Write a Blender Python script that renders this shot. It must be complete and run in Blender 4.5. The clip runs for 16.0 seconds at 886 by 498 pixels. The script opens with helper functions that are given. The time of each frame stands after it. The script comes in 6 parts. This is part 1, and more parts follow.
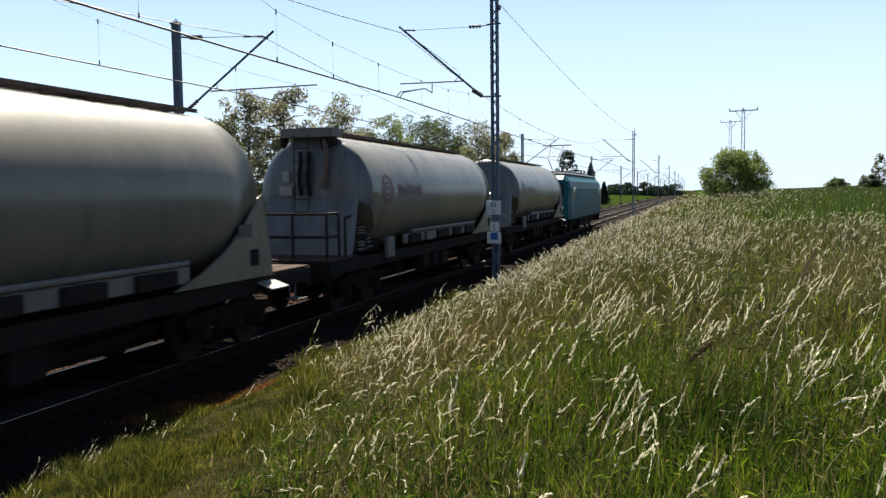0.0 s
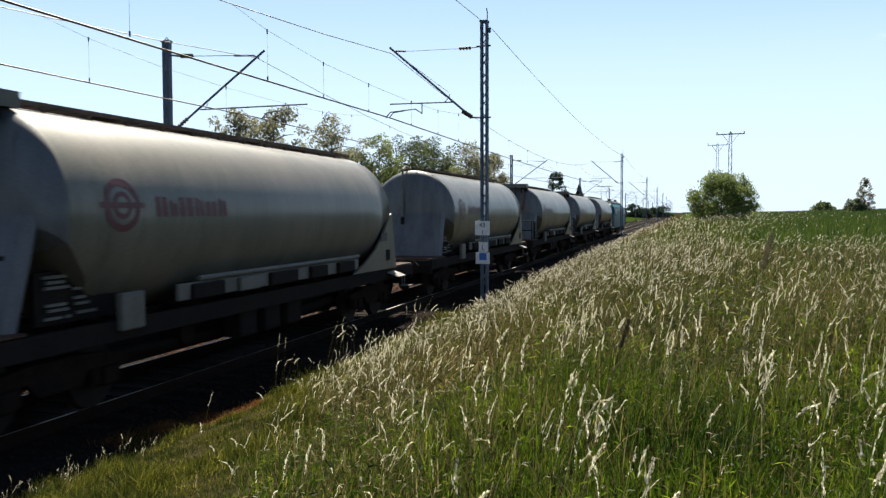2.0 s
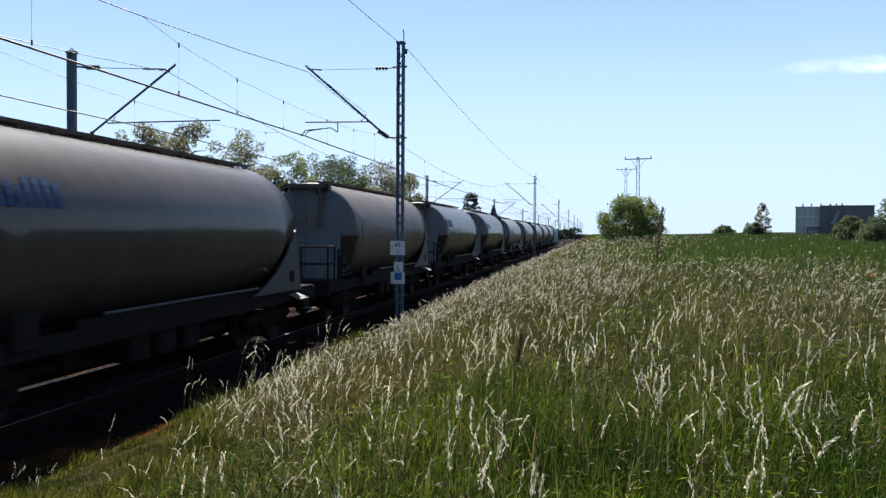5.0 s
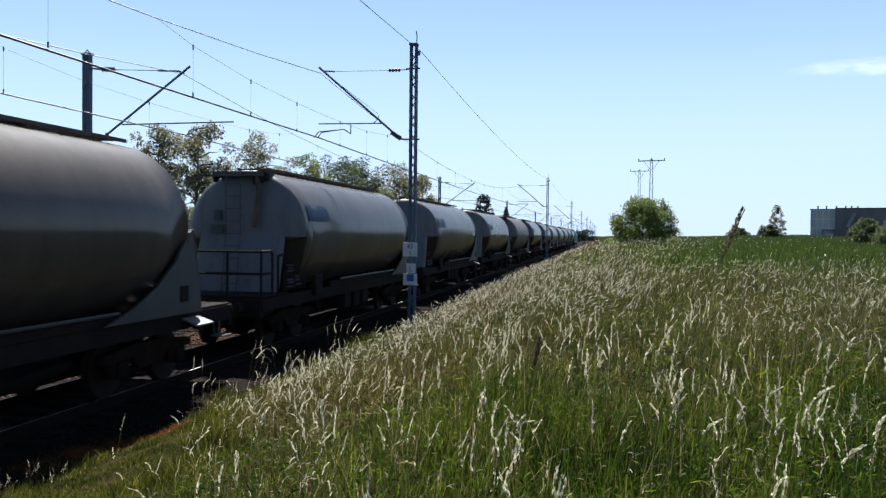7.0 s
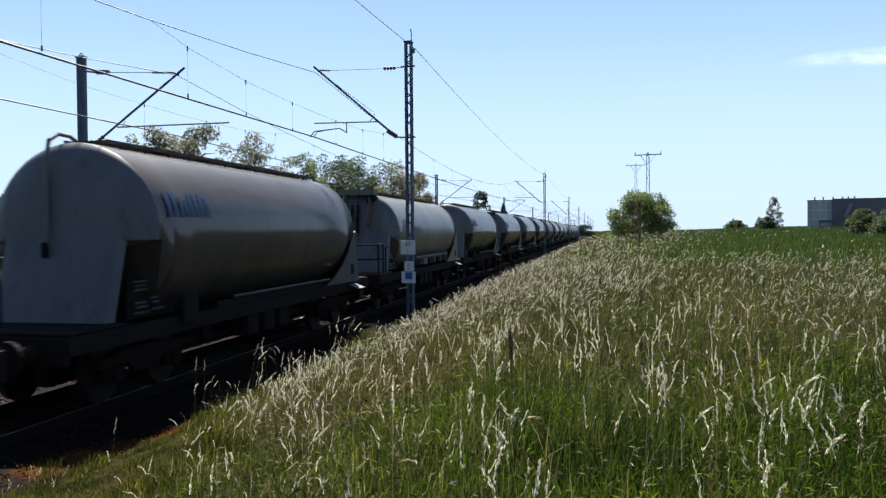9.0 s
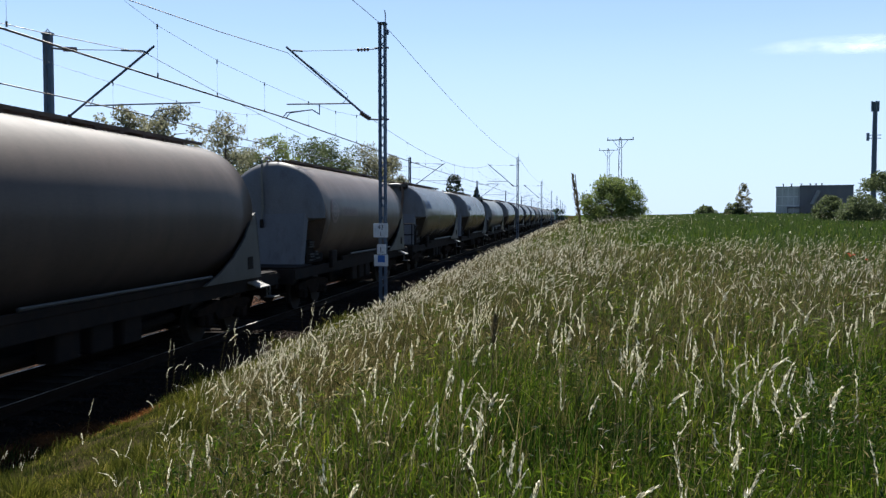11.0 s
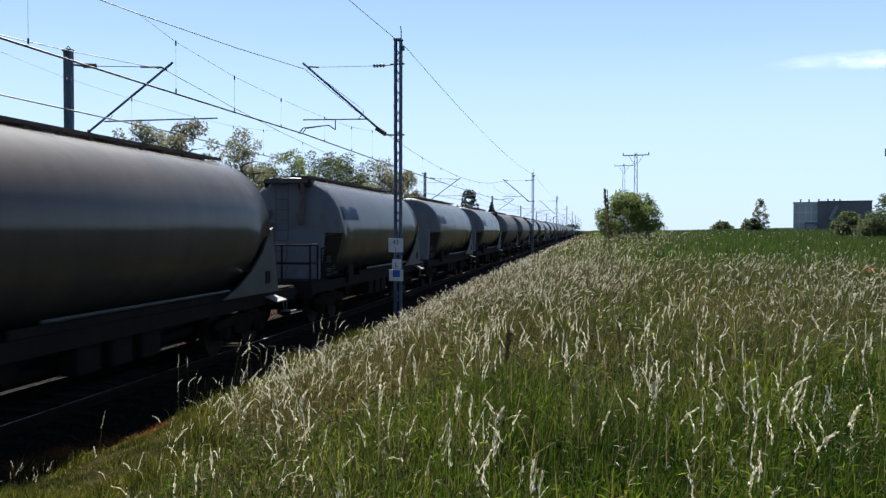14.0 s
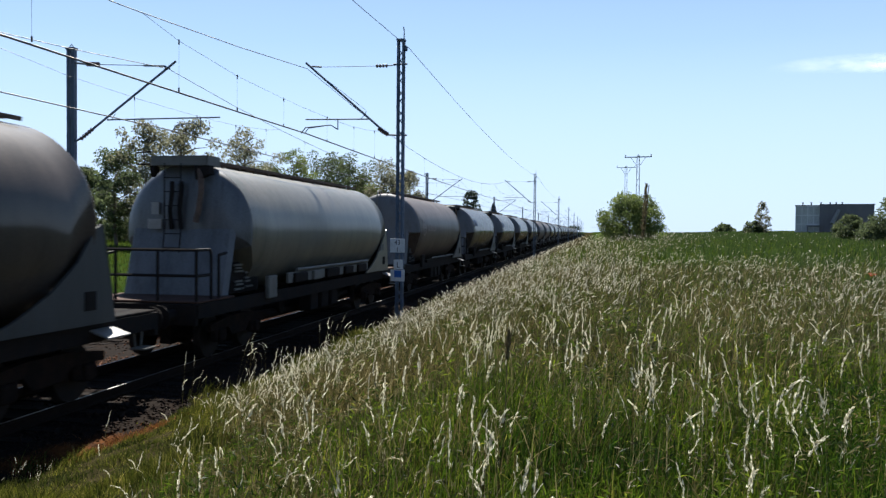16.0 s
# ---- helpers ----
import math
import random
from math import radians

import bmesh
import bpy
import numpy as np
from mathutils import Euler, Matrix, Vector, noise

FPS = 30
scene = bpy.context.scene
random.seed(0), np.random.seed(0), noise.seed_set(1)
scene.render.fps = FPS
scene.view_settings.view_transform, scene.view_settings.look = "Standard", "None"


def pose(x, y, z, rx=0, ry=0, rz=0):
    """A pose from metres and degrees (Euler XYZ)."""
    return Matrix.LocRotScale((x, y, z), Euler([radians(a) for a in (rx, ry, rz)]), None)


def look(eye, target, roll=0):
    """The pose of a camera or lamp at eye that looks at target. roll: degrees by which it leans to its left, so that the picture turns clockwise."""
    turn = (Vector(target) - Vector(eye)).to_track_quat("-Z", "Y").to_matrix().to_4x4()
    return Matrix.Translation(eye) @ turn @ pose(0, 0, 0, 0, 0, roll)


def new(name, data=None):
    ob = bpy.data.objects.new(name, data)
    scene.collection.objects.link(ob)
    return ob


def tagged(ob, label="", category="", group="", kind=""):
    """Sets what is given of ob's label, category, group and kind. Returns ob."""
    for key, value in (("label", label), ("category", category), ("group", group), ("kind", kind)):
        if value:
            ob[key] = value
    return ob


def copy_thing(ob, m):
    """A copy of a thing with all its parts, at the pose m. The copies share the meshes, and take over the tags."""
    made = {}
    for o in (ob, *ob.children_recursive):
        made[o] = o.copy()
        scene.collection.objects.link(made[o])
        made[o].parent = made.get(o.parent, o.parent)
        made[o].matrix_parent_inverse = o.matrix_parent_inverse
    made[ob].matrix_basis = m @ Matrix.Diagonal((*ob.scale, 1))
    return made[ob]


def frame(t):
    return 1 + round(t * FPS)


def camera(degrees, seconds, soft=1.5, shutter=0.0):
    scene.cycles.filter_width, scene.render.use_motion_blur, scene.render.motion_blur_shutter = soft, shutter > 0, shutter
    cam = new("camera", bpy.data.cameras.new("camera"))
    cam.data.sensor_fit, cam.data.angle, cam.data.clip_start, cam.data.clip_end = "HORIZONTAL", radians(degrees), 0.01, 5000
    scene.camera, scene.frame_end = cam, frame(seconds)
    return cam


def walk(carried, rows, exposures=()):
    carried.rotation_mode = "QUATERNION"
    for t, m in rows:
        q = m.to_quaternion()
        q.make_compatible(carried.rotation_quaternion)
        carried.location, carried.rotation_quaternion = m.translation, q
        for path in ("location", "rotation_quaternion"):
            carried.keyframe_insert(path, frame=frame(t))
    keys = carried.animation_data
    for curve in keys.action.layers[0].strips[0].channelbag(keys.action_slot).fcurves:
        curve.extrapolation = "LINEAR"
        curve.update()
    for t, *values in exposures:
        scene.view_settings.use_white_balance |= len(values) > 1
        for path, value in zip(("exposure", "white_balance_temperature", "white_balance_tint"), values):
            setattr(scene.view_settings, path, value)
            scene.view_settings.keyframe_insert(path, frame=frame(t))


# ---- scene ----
# The camera: held by hand at the edge of a field, 2.72 m above the rails, which run along +y.
cam = camera(57.2, 16.0, soft=1.35, shutter=0.12)
EYE = (0.0, 0.0, 2.72)
PATH = [  # seconds, yaw, pitch, roll
    (0, 17.18, -3.95, 0.69),
    (0.5, 17.37, -3.67, 0.16),
    (1, 17.27, -3.36, -0.06),
    (1.5, 17.06, -3.14, 0.14),
    (2, 16.41, -2.54, 0.20),
    (2.5, 15.21, -2.30, -0.24),
    (3, 12.97, -0.63, -0.87),
    (3.5, 11.76, -0.37, -1.20),
    (4, 10.21, -0.38, -0.38),
    (4.2, 10.73, -0.65, -0.54),
    (6.3, 9.80, -1.27, -0.03),
    (6.5, 10.03, -1.07, 0.21),
    (7, 11.33, -1.03, -0.51),
    (7.5, 10.93, -0.76, -0.17),
    (8, 11.29, -1.33, -0.19),
    (8.2, 11.46, -1.22, 0.19),
    (10.3, 10.51, -1.52, 0.63),
    (10.5, 9.64, -2.15, 0.14),
    (11, 9.26, -2.40, -0.01),
    (11.5, 9.23, -2.56, -0.16),
    (12, 9.79, -2.34, -0.02),
    (12.5, 10.14, -2.02, -0.47),
    (13, 10.49, -1.70, -0.29),
    (13.5, 10.22, -1.76, -0.58),
    (14, 10.32, -1.34, -0.12),
    (14.5, 10.13, -0.98, -0.43),
    (15, 10.19, -0.71, -0.12),
    (15.5, 10.31, -1.32, -0.42),
    (16, 10.44, -1.30, -0.51),
]
walk(cam, [(t, pose(*EYE, 90 + p, r, y)) for t, y, p, r in PATH],
     exposures=[(0, 1.48, 6450, 6), (2.0, 1.48, 6450, 6), (3.6, 1.36, 5850, 8), (16, 1.32, 5850, 8)])

# ---- world and sun ----
SUN_AZ, SUN_EL = radians(-20), radians(51)      # from +y, clockwise seen from above
world = bpy.data.worlds.new("sky")
world.use_nodes = True
scene.world = world
wn = world.node_tree
wn.nodes.clear()
sky = wn.nodes.new("ShaderNodeTexSky")
sky.sky_type = 'NISHITA'
sky.sun_disc = False
sky.sun_elevation = SUN_EL
sky.sun_rotation = SUN_AZ
sky.air_density, sky.dust_density, sky.ozone_density = 0.65, 0.15, 2.5
sky_bg = wn.nodes.new("ShaderNodeBackground")
sky_bg.inputs["Strength"].default_value = 0.052
sky_out = wn.nodes.new("ShaderNodeOutputWorld")
def world_range(socket, a0, a1, b0, b1):
    r = wn.nodes.new("ShaderNodeMapRange")
    for k, v in enumerate((a0, a1, b0, b1)):
        r.inputs[k + 1].default_value = v
    wn.links.new(socket, r.inputs[0])
    return r.outputs[0]


# thin summer haze, thickest low over the land and glowing on the sun's side, where it scatters forwards
sky_dir = wn.nodes.new("ShaderNodeTexCoord")
sky_sep = wn.nodes.new("ShaderNodeSeparateXYZ")
sky_dot = wn.nodes.new("ShaderNodeVectorMath")
sky_dot.operation = 'DOT_PRODUCT'
sky_dot.inputs[1].default_value = (math.sin(SUN_AZ), math.cos(SUN_AZ), 0)
sky_mul = wn.nodes.new("ShaderNodeMath")
sky_mul.operation = 'MULTIPLY'
haze = wn.nodes.new("ShaderNodeMix")
haze.data_type = 'RGBA'
haze.inputs[7].default_value = (6.1, 7.7, 9.35, 1)
wn.links.new(sky_dir.outputs["Generated"], sky_sep.inputs[0])
wn.links.new(sky_dir.outputs["Generated"], sky_dot.inputs[0])
wn.links.new(world_range(sky_sep.outputs[2], 0.0, 0.50, 0.86, 0.0), sky_mul.inputs[0])
wn.links.new(world_range(sky_dot.outputs["Value"], -0.4, 0.5, 0.1, 1.0), sky_mul.inputs[1])
wn.links.new(sky_mul.outputs[0], haze.inputs[0])
wn.links.new(sky.outputs[0], haze.inputs[6])
# the pale layer of dust that lies on the horizon itself
low_haze = wn.nodes.new("ShaderNodeMix")
low_haze.data_type = 'RGBA'
low_haze.inputs[7].default_value = (6.0, 6.75, 7.9, 1)
wn.links.new(world_range(sky_sep.outputs[2], 0.0, 0.22, 0.8, 0.0), low_haze.inputs[0])
wn.links.new(haze.outputs[2], low_haze.inputs[6])
wn.links.new(low_haze.outputs[2], sky_bg.inputs[0])
wn.links.new(sky_bg.outputs[0], sky_out.inputs[0])

sun = new("sun", bpy.data.lights.new("sun", 'SUN'))
sun.data.energy = 5.0
sun.data.angle = radians(0.53)
sun.data.color = (1.0, 0.905, 0.77)
sun_from = Vector((math.sin(SUN_AZ) * math.cos(SUN_EL), math.cos(SUN_AZ) * math.cos(SUN_EL), math.sin(SUN_EL)))
sun.matrix_world = look(sun_from * 100, (0, 0, 0))


# ---- materials ----
def mat_nodes(name):
    m = bpy.data.materials.new(name)
    m.use_nodes = True
    nt = m.node_tree
    nt.nodes.clear()
    out = nt.nodes.new("ShaderNodeOutputMaterial")
    return m, nt, out


def noise_node(nt, scale, detail=4, rough=0.6, coord=None, stretch=None):
    n = nt.nodes.new("ShaderNodeTexNoise")
    n.inputs["Scale"].default_value = scale
    n.inputs["Detail"].default_value = detail
    n.inputs["Roughness"].default_value = rough
    if coord is not None:
        if stretch:
            mp = nt.nodes.new("ShaderNodeMapping")
            mp.inputs["Scale"].default_value = stretch
            nt.links.new(coord, mp.inputs[0])
            nt.links.new(mp.outputs[0], n.inputs["Vector"])
        else:
            nt.links.new(coord, n.inputs["Vector"])
    return n


def ramp_node(nt, fac, stops):
    r = nt.nodes.new("ShaderNodeValToRGB")
    els = r.color_ramp.elements
    while len(els) < len(stops):
        els.new(0.5)
    for e, (p, c) in zip(els, stops):
        e.position = p
        e.color = (*c, 1) if len(c) == 3 else c
    nt.links.new(fac, r.inputs[0])
    return r


def mix_node(nt, fac, a, b, mode='MIX'):
    m = nt.nodes.new("ShaderNodeMix")
    m.data_type = 'RGBA'
    m.blend_type = mode
    for value, key in ((fac, 0), (a, 6), (b, 7)):
        if isinstance(value, (int, float)):
            m.inputs[key].default_value = value
        elif isinstance(value, tuple):
            m.inputs[key].default_value = (*value, 1)
        else:
            nt.links.new(value, m.inputs[key])
    return m.outputs[2]


def surface(name, colour, colour2=None, rough=0.6, metal=0.0, scale=3.0, bump=0.15, grain=40.0, stain=None, stain_amount=0.5,
            stretch=None, coat=0.0, rand=0.0, spec=0.5, coat_rough=0.14, coat_ior=1.5):
    """A worn surface: two colours mixed by a wide noise, fine grain, stains with a shape of their own, and relief."""
    m, nt, out = mat_nodes(name)
    bs = nt.nodes.new("ShaderNodeBsdfPrincipled")
    tc = nt.nodes.new("ShaderNodeTexCoord")
    co = tc.outputs["Object"]
    colour2 = colour2 or tuple(c * 0.75 for c in colour)
    n1 = noise_node(nt, scale, 5, 0.65, co, stretch)
    n2 = noise_node(nt, grain, 3, 0.6, co)
    r1 = ramp_node(nt, n1.outputs[0], [(0.35, colour), (0.68, colour2)])
    r2 = ramp_node(nt, n2.outputs[0], [(0.3, (0.82, 0.82, 0.82)), (0.7, (1.12, 1.12, 1.12))])
    col = mix_node(nt, 1.0, r1.outputs[0], r2.outputs[0], 'MULTIPLY')
    if stain:
        n3 = noise_node(nt, scale * 2.3, 6, 0.7, co, stretch)
        r3 = ramp_node(nt, n3.outputs[0], [(0.52, (0, 0, 0)), (0.75, (stain_amount,) * 3)])
        col = mix_node(nt, r3.outputs[0], col, stain)
    if rand:
        oi = nt.nodes.new("ShaderNodeObjectInfo")
        rr = ramp_node(nt, oi.outputs["Random"], [(0, (1 - rand,) * 3), (1, (1 + rand,) * 3)])
        col = mix_node(nt, 1.0, col, rr.outputs[0], 'MULTIPLY')
    nt.links.new(col, bs.inputs["Base Color"])
    rr = nt.nodes.new("ShaderNodeMapRange")
    rr.inputs[3].default_value, rr.inputs[4].default_value = max(0.02, rough - 0.1), min(1, rough + 0.12)
    nt.links.new(n1.outputs[0], rr.inputs[0])
    nt.links.new(rr.outputs[0], bs.inputs["Roughness"])
    bs.inputs["Metallic"].default_value = metal
    bs.inputs["Specular IOR Level"].default_value = spec
    bs.inputs["Coat Weight"].default_value = coat
    bs.inputs["Coat Roughness"].default_value = coat_rough
    bs.inputs["Coat IOR"].default_value = coat_ior
    if bump:
        b = nt.nodes.new("ShaderNodeBump")
        b.inputs["Strength"].default_value = bump
        b.inputs["Distance"].default_value = 0.01
        nt.links.new(n2.outputs[0], b.inputs["Height"])
        nt.links.new(b.outputs[0], bs.inputs["Normal"])
    nt.links.new(bs.outputs[0], out.inputs[0])
    return m


def leaf_material(name, stops, trans=0.5, gloss=0.015, wide=None):
    """Blades and leaves: colour by island, diffuse and translucent."""
    m, nt, out = mat_nodes(name)
    geo = nt.nodes.new("ShaderNodeNewGeometry")
    r = ramp_node(nt, geo.outputs["Random Per Island"], stops)
    col = r.outputs[0]
    if wide:
        tc = nt.nodes.new("ShaderNodeTexCoord")
        n = noise_node(nt, wide[0], 3, 0.6, tc.outputs["Object"])
        rw = ramp_node(nt, n.outputs[0], [(0.38, wide[1]), (0.62, wide[2])])
        col = mix_node(nt, 1.0, col, rw.outputs[0], 'MULTIPLY')
    d = nt.nodes.new("ShaderNodeBsdfDiffuse")
    t = nt.nodes.new("ShaderNodeBsdfTranslucent")
    g = nt.nodes.new("ShaderNodeBsdfGlossy")
    g.inputs["Roughness"].default_value = 0.45
    nt.links.new(col, d.inputs[0])
    nt.links.new(col, t.inputs[0])
    m1 = nt.nodes.new("ShaderNodeMixShader")
    m1.inputs[0].default_value = trans
    nt.links.new(d.outputs[0], m1.inputs[1])
    nt.links.new(t.outputs[0], m1.inputs[2])
    m2 = nt.nodes.new("ShaderNodeMixShader")
    m2.inputs[0].default_value = gloss
    nt.links.new(m1.outputs[0], m2.inputs[1])
    nt.links.new(g.outputs[0], m2.inputs[2])
    nt.links.new(m2.outputs[0], out.inputs[0])
    return m


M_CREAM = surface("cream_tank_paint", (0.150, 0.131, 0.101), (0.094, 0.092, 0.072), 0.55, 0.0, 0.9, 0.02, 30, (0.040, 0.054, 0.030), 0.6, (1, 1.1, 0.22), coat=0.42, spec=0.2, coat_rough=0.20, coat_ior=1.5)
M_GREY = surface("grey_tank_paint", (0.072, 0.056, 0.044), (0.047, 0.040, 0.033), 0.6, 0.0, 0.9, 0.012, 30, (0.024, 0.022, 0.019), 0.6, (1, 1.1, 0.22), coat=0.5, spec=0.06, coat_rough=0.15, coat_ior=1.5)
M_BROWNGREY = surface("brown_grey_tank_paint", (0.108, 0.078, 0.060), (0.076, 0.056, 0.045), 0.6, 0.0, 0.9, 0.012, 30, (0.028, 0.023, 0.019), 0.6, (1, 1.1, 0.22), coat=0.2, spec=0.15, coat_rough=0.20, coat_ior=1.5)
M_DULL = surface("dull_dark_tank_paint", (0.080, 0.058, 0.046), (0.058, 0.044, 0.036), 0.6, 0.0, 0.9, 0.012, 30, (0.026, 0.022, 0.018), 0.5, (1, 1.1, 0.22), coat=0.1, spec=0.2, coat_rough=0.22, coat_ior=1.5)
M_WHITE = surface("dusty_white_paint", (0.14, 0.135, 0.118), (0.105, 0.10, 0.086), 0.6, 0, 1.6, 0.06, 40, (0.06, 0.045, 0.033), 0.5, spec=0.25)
M_GREYPART = surface("dusty_grey_paint", (0.085, 0.083, 0.08), (0.06, 0.058, 0.056), 0.75, 0.0, 1.6, 0.06, 40, (0.045, 0.035, 0.027), 0.5, spec=0.2)
# rear ends of grey wagons: lighter, bluish copy with skylight put into the colour
M_END = surface("skylit_grey_end_paint", (0.132, 0.134, 0.141), (0.103, 0.105, 0.111), 0.5, 0.0, 1.3, 0.06, 40, (0.04, 0.03, 0.022), 0.5, (1, 1, 0.3), spec=0.2)
# cream rear ends: skylight's blue put into the base, dark dirt in the stain
M_CREAMEND = surface("skylit_cream_end_paint", (0.118, 0.121, 0.124), (0.076, 0.077, 0.080), 0.5, 0.0, 1.4, 0.03, 30, (0.045, 0.038, 0.032), 0.8, (1.6, 1.6, 0.35), coat=0.2, spec=0.4)
M_NOTICE = surface("pale_notice_plate", (0.25, 0.235, 0.215), (0.20, 0.185, 0.17), 0.5, 0, 4, 0.03, 60, (0.2, 0.17, 0.14), 0.4)
M_CHEEK = surface("grey_cheek_paint", (0.052, 0.054, 0.052), (0.04, 0.042, 0.04), 0.5, 0.0, 1.3, 0.06, 40, (0.04, 0.03, 0.022), 0.5, (1, 1, 0.3), spec=0.2)
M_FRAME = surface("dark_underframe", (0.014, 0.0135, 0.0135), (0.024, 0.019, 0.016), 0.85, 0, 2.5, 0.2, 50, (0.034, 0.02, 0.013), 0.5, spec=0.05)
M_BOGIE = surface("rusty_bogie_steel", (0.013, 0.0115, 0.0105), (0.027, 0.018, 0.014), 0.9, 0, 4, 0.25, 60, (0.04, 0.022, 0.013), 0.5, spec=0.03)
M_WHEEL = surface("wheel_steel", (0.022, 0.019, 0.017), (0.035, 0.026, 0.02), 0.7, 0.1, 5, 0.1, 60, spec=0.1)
M_PLANK = surface("red_brown_deck", (0.075, 0.04, 0.028), (0.05, 0.03, 0.022), 0.8, 0, 3, 0.2, 50, (0.09, 0.075, 0.06), 0.5, spec=0.1)
M_CATWALK = surface("catwalk_grating_steel", (0.150, 0.105, 0.080), (0.085, 0.062, 0.050), 0.75, 0.2, 4, 0.2, 60, spec=0.08)
M_RAILING = surface("handrail_steel", (0.013, 0.012, 0.012), (0.02, 0.016, 0.014), 0.7, 0.0, 4, 0.05, 60, spec=0.08)
M_RED = surface("red_lettering_paint", (0.10, 0.022, 0.026), (0.09, 0.035, 0.035), 0.5, 0, 2, 0.05, 30, spec=0.3)
M_REDFADED = surface("faded_red_lettering", (0.13, 0.062, 0.056), (0.125, 0.088, 0.078), 0.5, 0, 2, 0.05, 30, spec=0.3)
M_BLUE = surface("blue_lettering_paint", (0.012, 0.042, 0.12), (0.02, 0.05, 0.12), 0.5, 0, 2, 0.05, 30, spec=0.2)
M_PLATE = surface("white_enamel_plate", (0.72, 0.72, 0.70), (0.62, 0.62, 0.60), 0.4, 0, 6, 0.03, 60, (0.3, 0.25, 0.2), 0.4)
M_BLACK = surface("black_paint", (0.02, 0.02, 0.02), (0.03, 0.03, 0.03), 0.5, 0, 6, 0.03, 60)
M_SIGNBLUE = surface("blue_enamel", (0.03, 0.12, 0.42), (0.04, 0.12, 0.36), 0.35, 0, 6, 0.03, 60)
M_MASTSTEEL = surface("painted_mast_steel", (0.06, 0.092, 0.145), (0.085, 0.115, 0.16), 0.55, 0.1, 3, 0.1, 50, (0.08, 0.06, 0.05), 0.2)
# lightened steel: haze over the distance to the pylons is in the colour
M_PYLON = surface("haze_lightened_galvanised_steel", (0.34, 0.35, 0.355), (0.28, 0.29, 0.295), 0.6, 0.1, 3, 0.05, 50)
M_MASTDARK = surface("dark_mast_steel", (0.055, 0.08, 0.125), (0.085, 0.11, 0.15), 0.6, 0.2, 3, 0.1, 50, (0.09, 0.07, 0.06), 0.2)
M_CABLE = surface("wire_copper_dark", (0.06, 0.06, 0.06), (0.09, 0.08, 0.07), 0.5, 0.5, 4, 0.0, 50)
M_INSUL = surface("brown_porcelain", (0.06, 0.035, 0.025), (0.08, 0.04, 0.03), 0.2, 0, 6, 0.0, 50)
M_RAIL = surface("rail_side_rust", (0.022, 0.014, 0.010), (0.016, 0.011, 0.008), 0.85, 0.1, 6, 0.2, 60, spec=0.08)
M_RAILTOP = surface("polished_rail_head", (0.33, 0.315, 0.295), (0.20, 0.185, 0.17), 0.42, 1.0, 4, 0.02, 60)
# sleepers, bed and stones near black: shade under the train is in the colour
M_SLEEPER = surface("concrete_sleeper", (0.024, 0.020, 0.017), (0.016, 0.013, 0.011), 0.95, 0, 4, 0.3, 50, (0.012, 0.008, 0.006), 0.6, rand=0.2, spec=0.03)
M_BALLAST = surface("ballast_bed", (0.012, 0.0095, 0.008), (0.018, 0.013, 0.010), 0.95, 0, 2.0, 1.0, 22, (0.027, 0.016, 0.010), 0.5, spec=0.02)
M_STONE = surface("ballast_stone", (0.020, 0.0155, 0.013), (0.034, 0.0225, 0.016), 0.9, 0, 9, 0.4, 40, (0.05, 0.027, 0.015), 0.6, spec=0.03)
# rusty ballast stone, lightened so that sunshine is part of its colour
M_LITRUSTSTONE = surface("sunlit_rust_stone", (0.15, 0.075, 0.045), (0.10, 0.05, 0.03), 0.95, 0, 3, 0.4, 40, (0.22, 0.16, 0.12), 0.5, spec=0.05)
M_TEAL = surface("turquoise_locomotive_paint", (0.003, 0.085, 0.105), (0.006, 0.075, 0.09), 0.5, 0, 1.2, 0.02, 40, (0.03, 0.055, 0.055), 0.3, coat=0.0, spec=0.15)
M_LOCOGREY = surface("locomotive_roof_grey", (0.12, 0.135, 0.14), (0.09, 0.10, 0.105), 0.55, 0, 1.5, 0.05, 40)
M_GLASS = surface("dark_cab_glass", (0.015, 0.018, 0.02), (0.02, 0.022, 0.025), 0.06, 0, 3, 0.0, 40)
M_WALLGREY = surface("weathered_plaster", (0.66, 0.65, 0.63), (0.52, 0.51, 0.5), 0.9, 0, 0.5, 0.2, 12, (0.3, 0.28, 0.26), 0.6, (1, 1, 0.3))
M_WALLDARK = surface("dark_metal_cladding", (0.16, 0.15, 0.16), (0.125, 0.118, 0.125), 0.7, 0, 0.6, 0.2, 12, (0.19, 0.14, 0.12), 0.4, (1, 1, 0.3))
M_PANEL = surface("weathered_wall_panel", (0.5, 0.49, 0.47), (0.38, 0.37, 0.36), 0.9, 0, 0.7, 0.2, 12, (0.2, 0.18, 0.17), 0.6, (1, 1, 0.3))
M_ROOF = surface("bitumen_roof", (0.07, 0.07, 0.075), (0.1, 0.1, 0.1), 0.9, 0, 0.6, 0.2, 12)
M_EXC_WHITE = surface("excavator_white_paint", (0.62, 0.63, 0.64), (0.5, 0.5, 0.5), 0.4, 0, 2, 0.05, 30, (0.3, 0.25, 0.2), 0.4)
M_EXC_BLUE = surface("excavator_blue_grey_paint", (0.035, 0.045, 0.070), (0.05, 0.055, 0.07), 0.45, 0, 2, 0.05, 30)
M_EXC_ORANGE = surface("excavator_orange_paint", (0.36, 0.17, 0.09), (0.30, 0.15, 0.09), 0.5, 0, 2, 0.05, 30)
M_BARK = surface("bark", (0.12, 0.095, 0.075), (0.07, 0.055, 0.045), 0.95, 0, 3, 0.6, 25, stretch=(1, 1, 0.25))
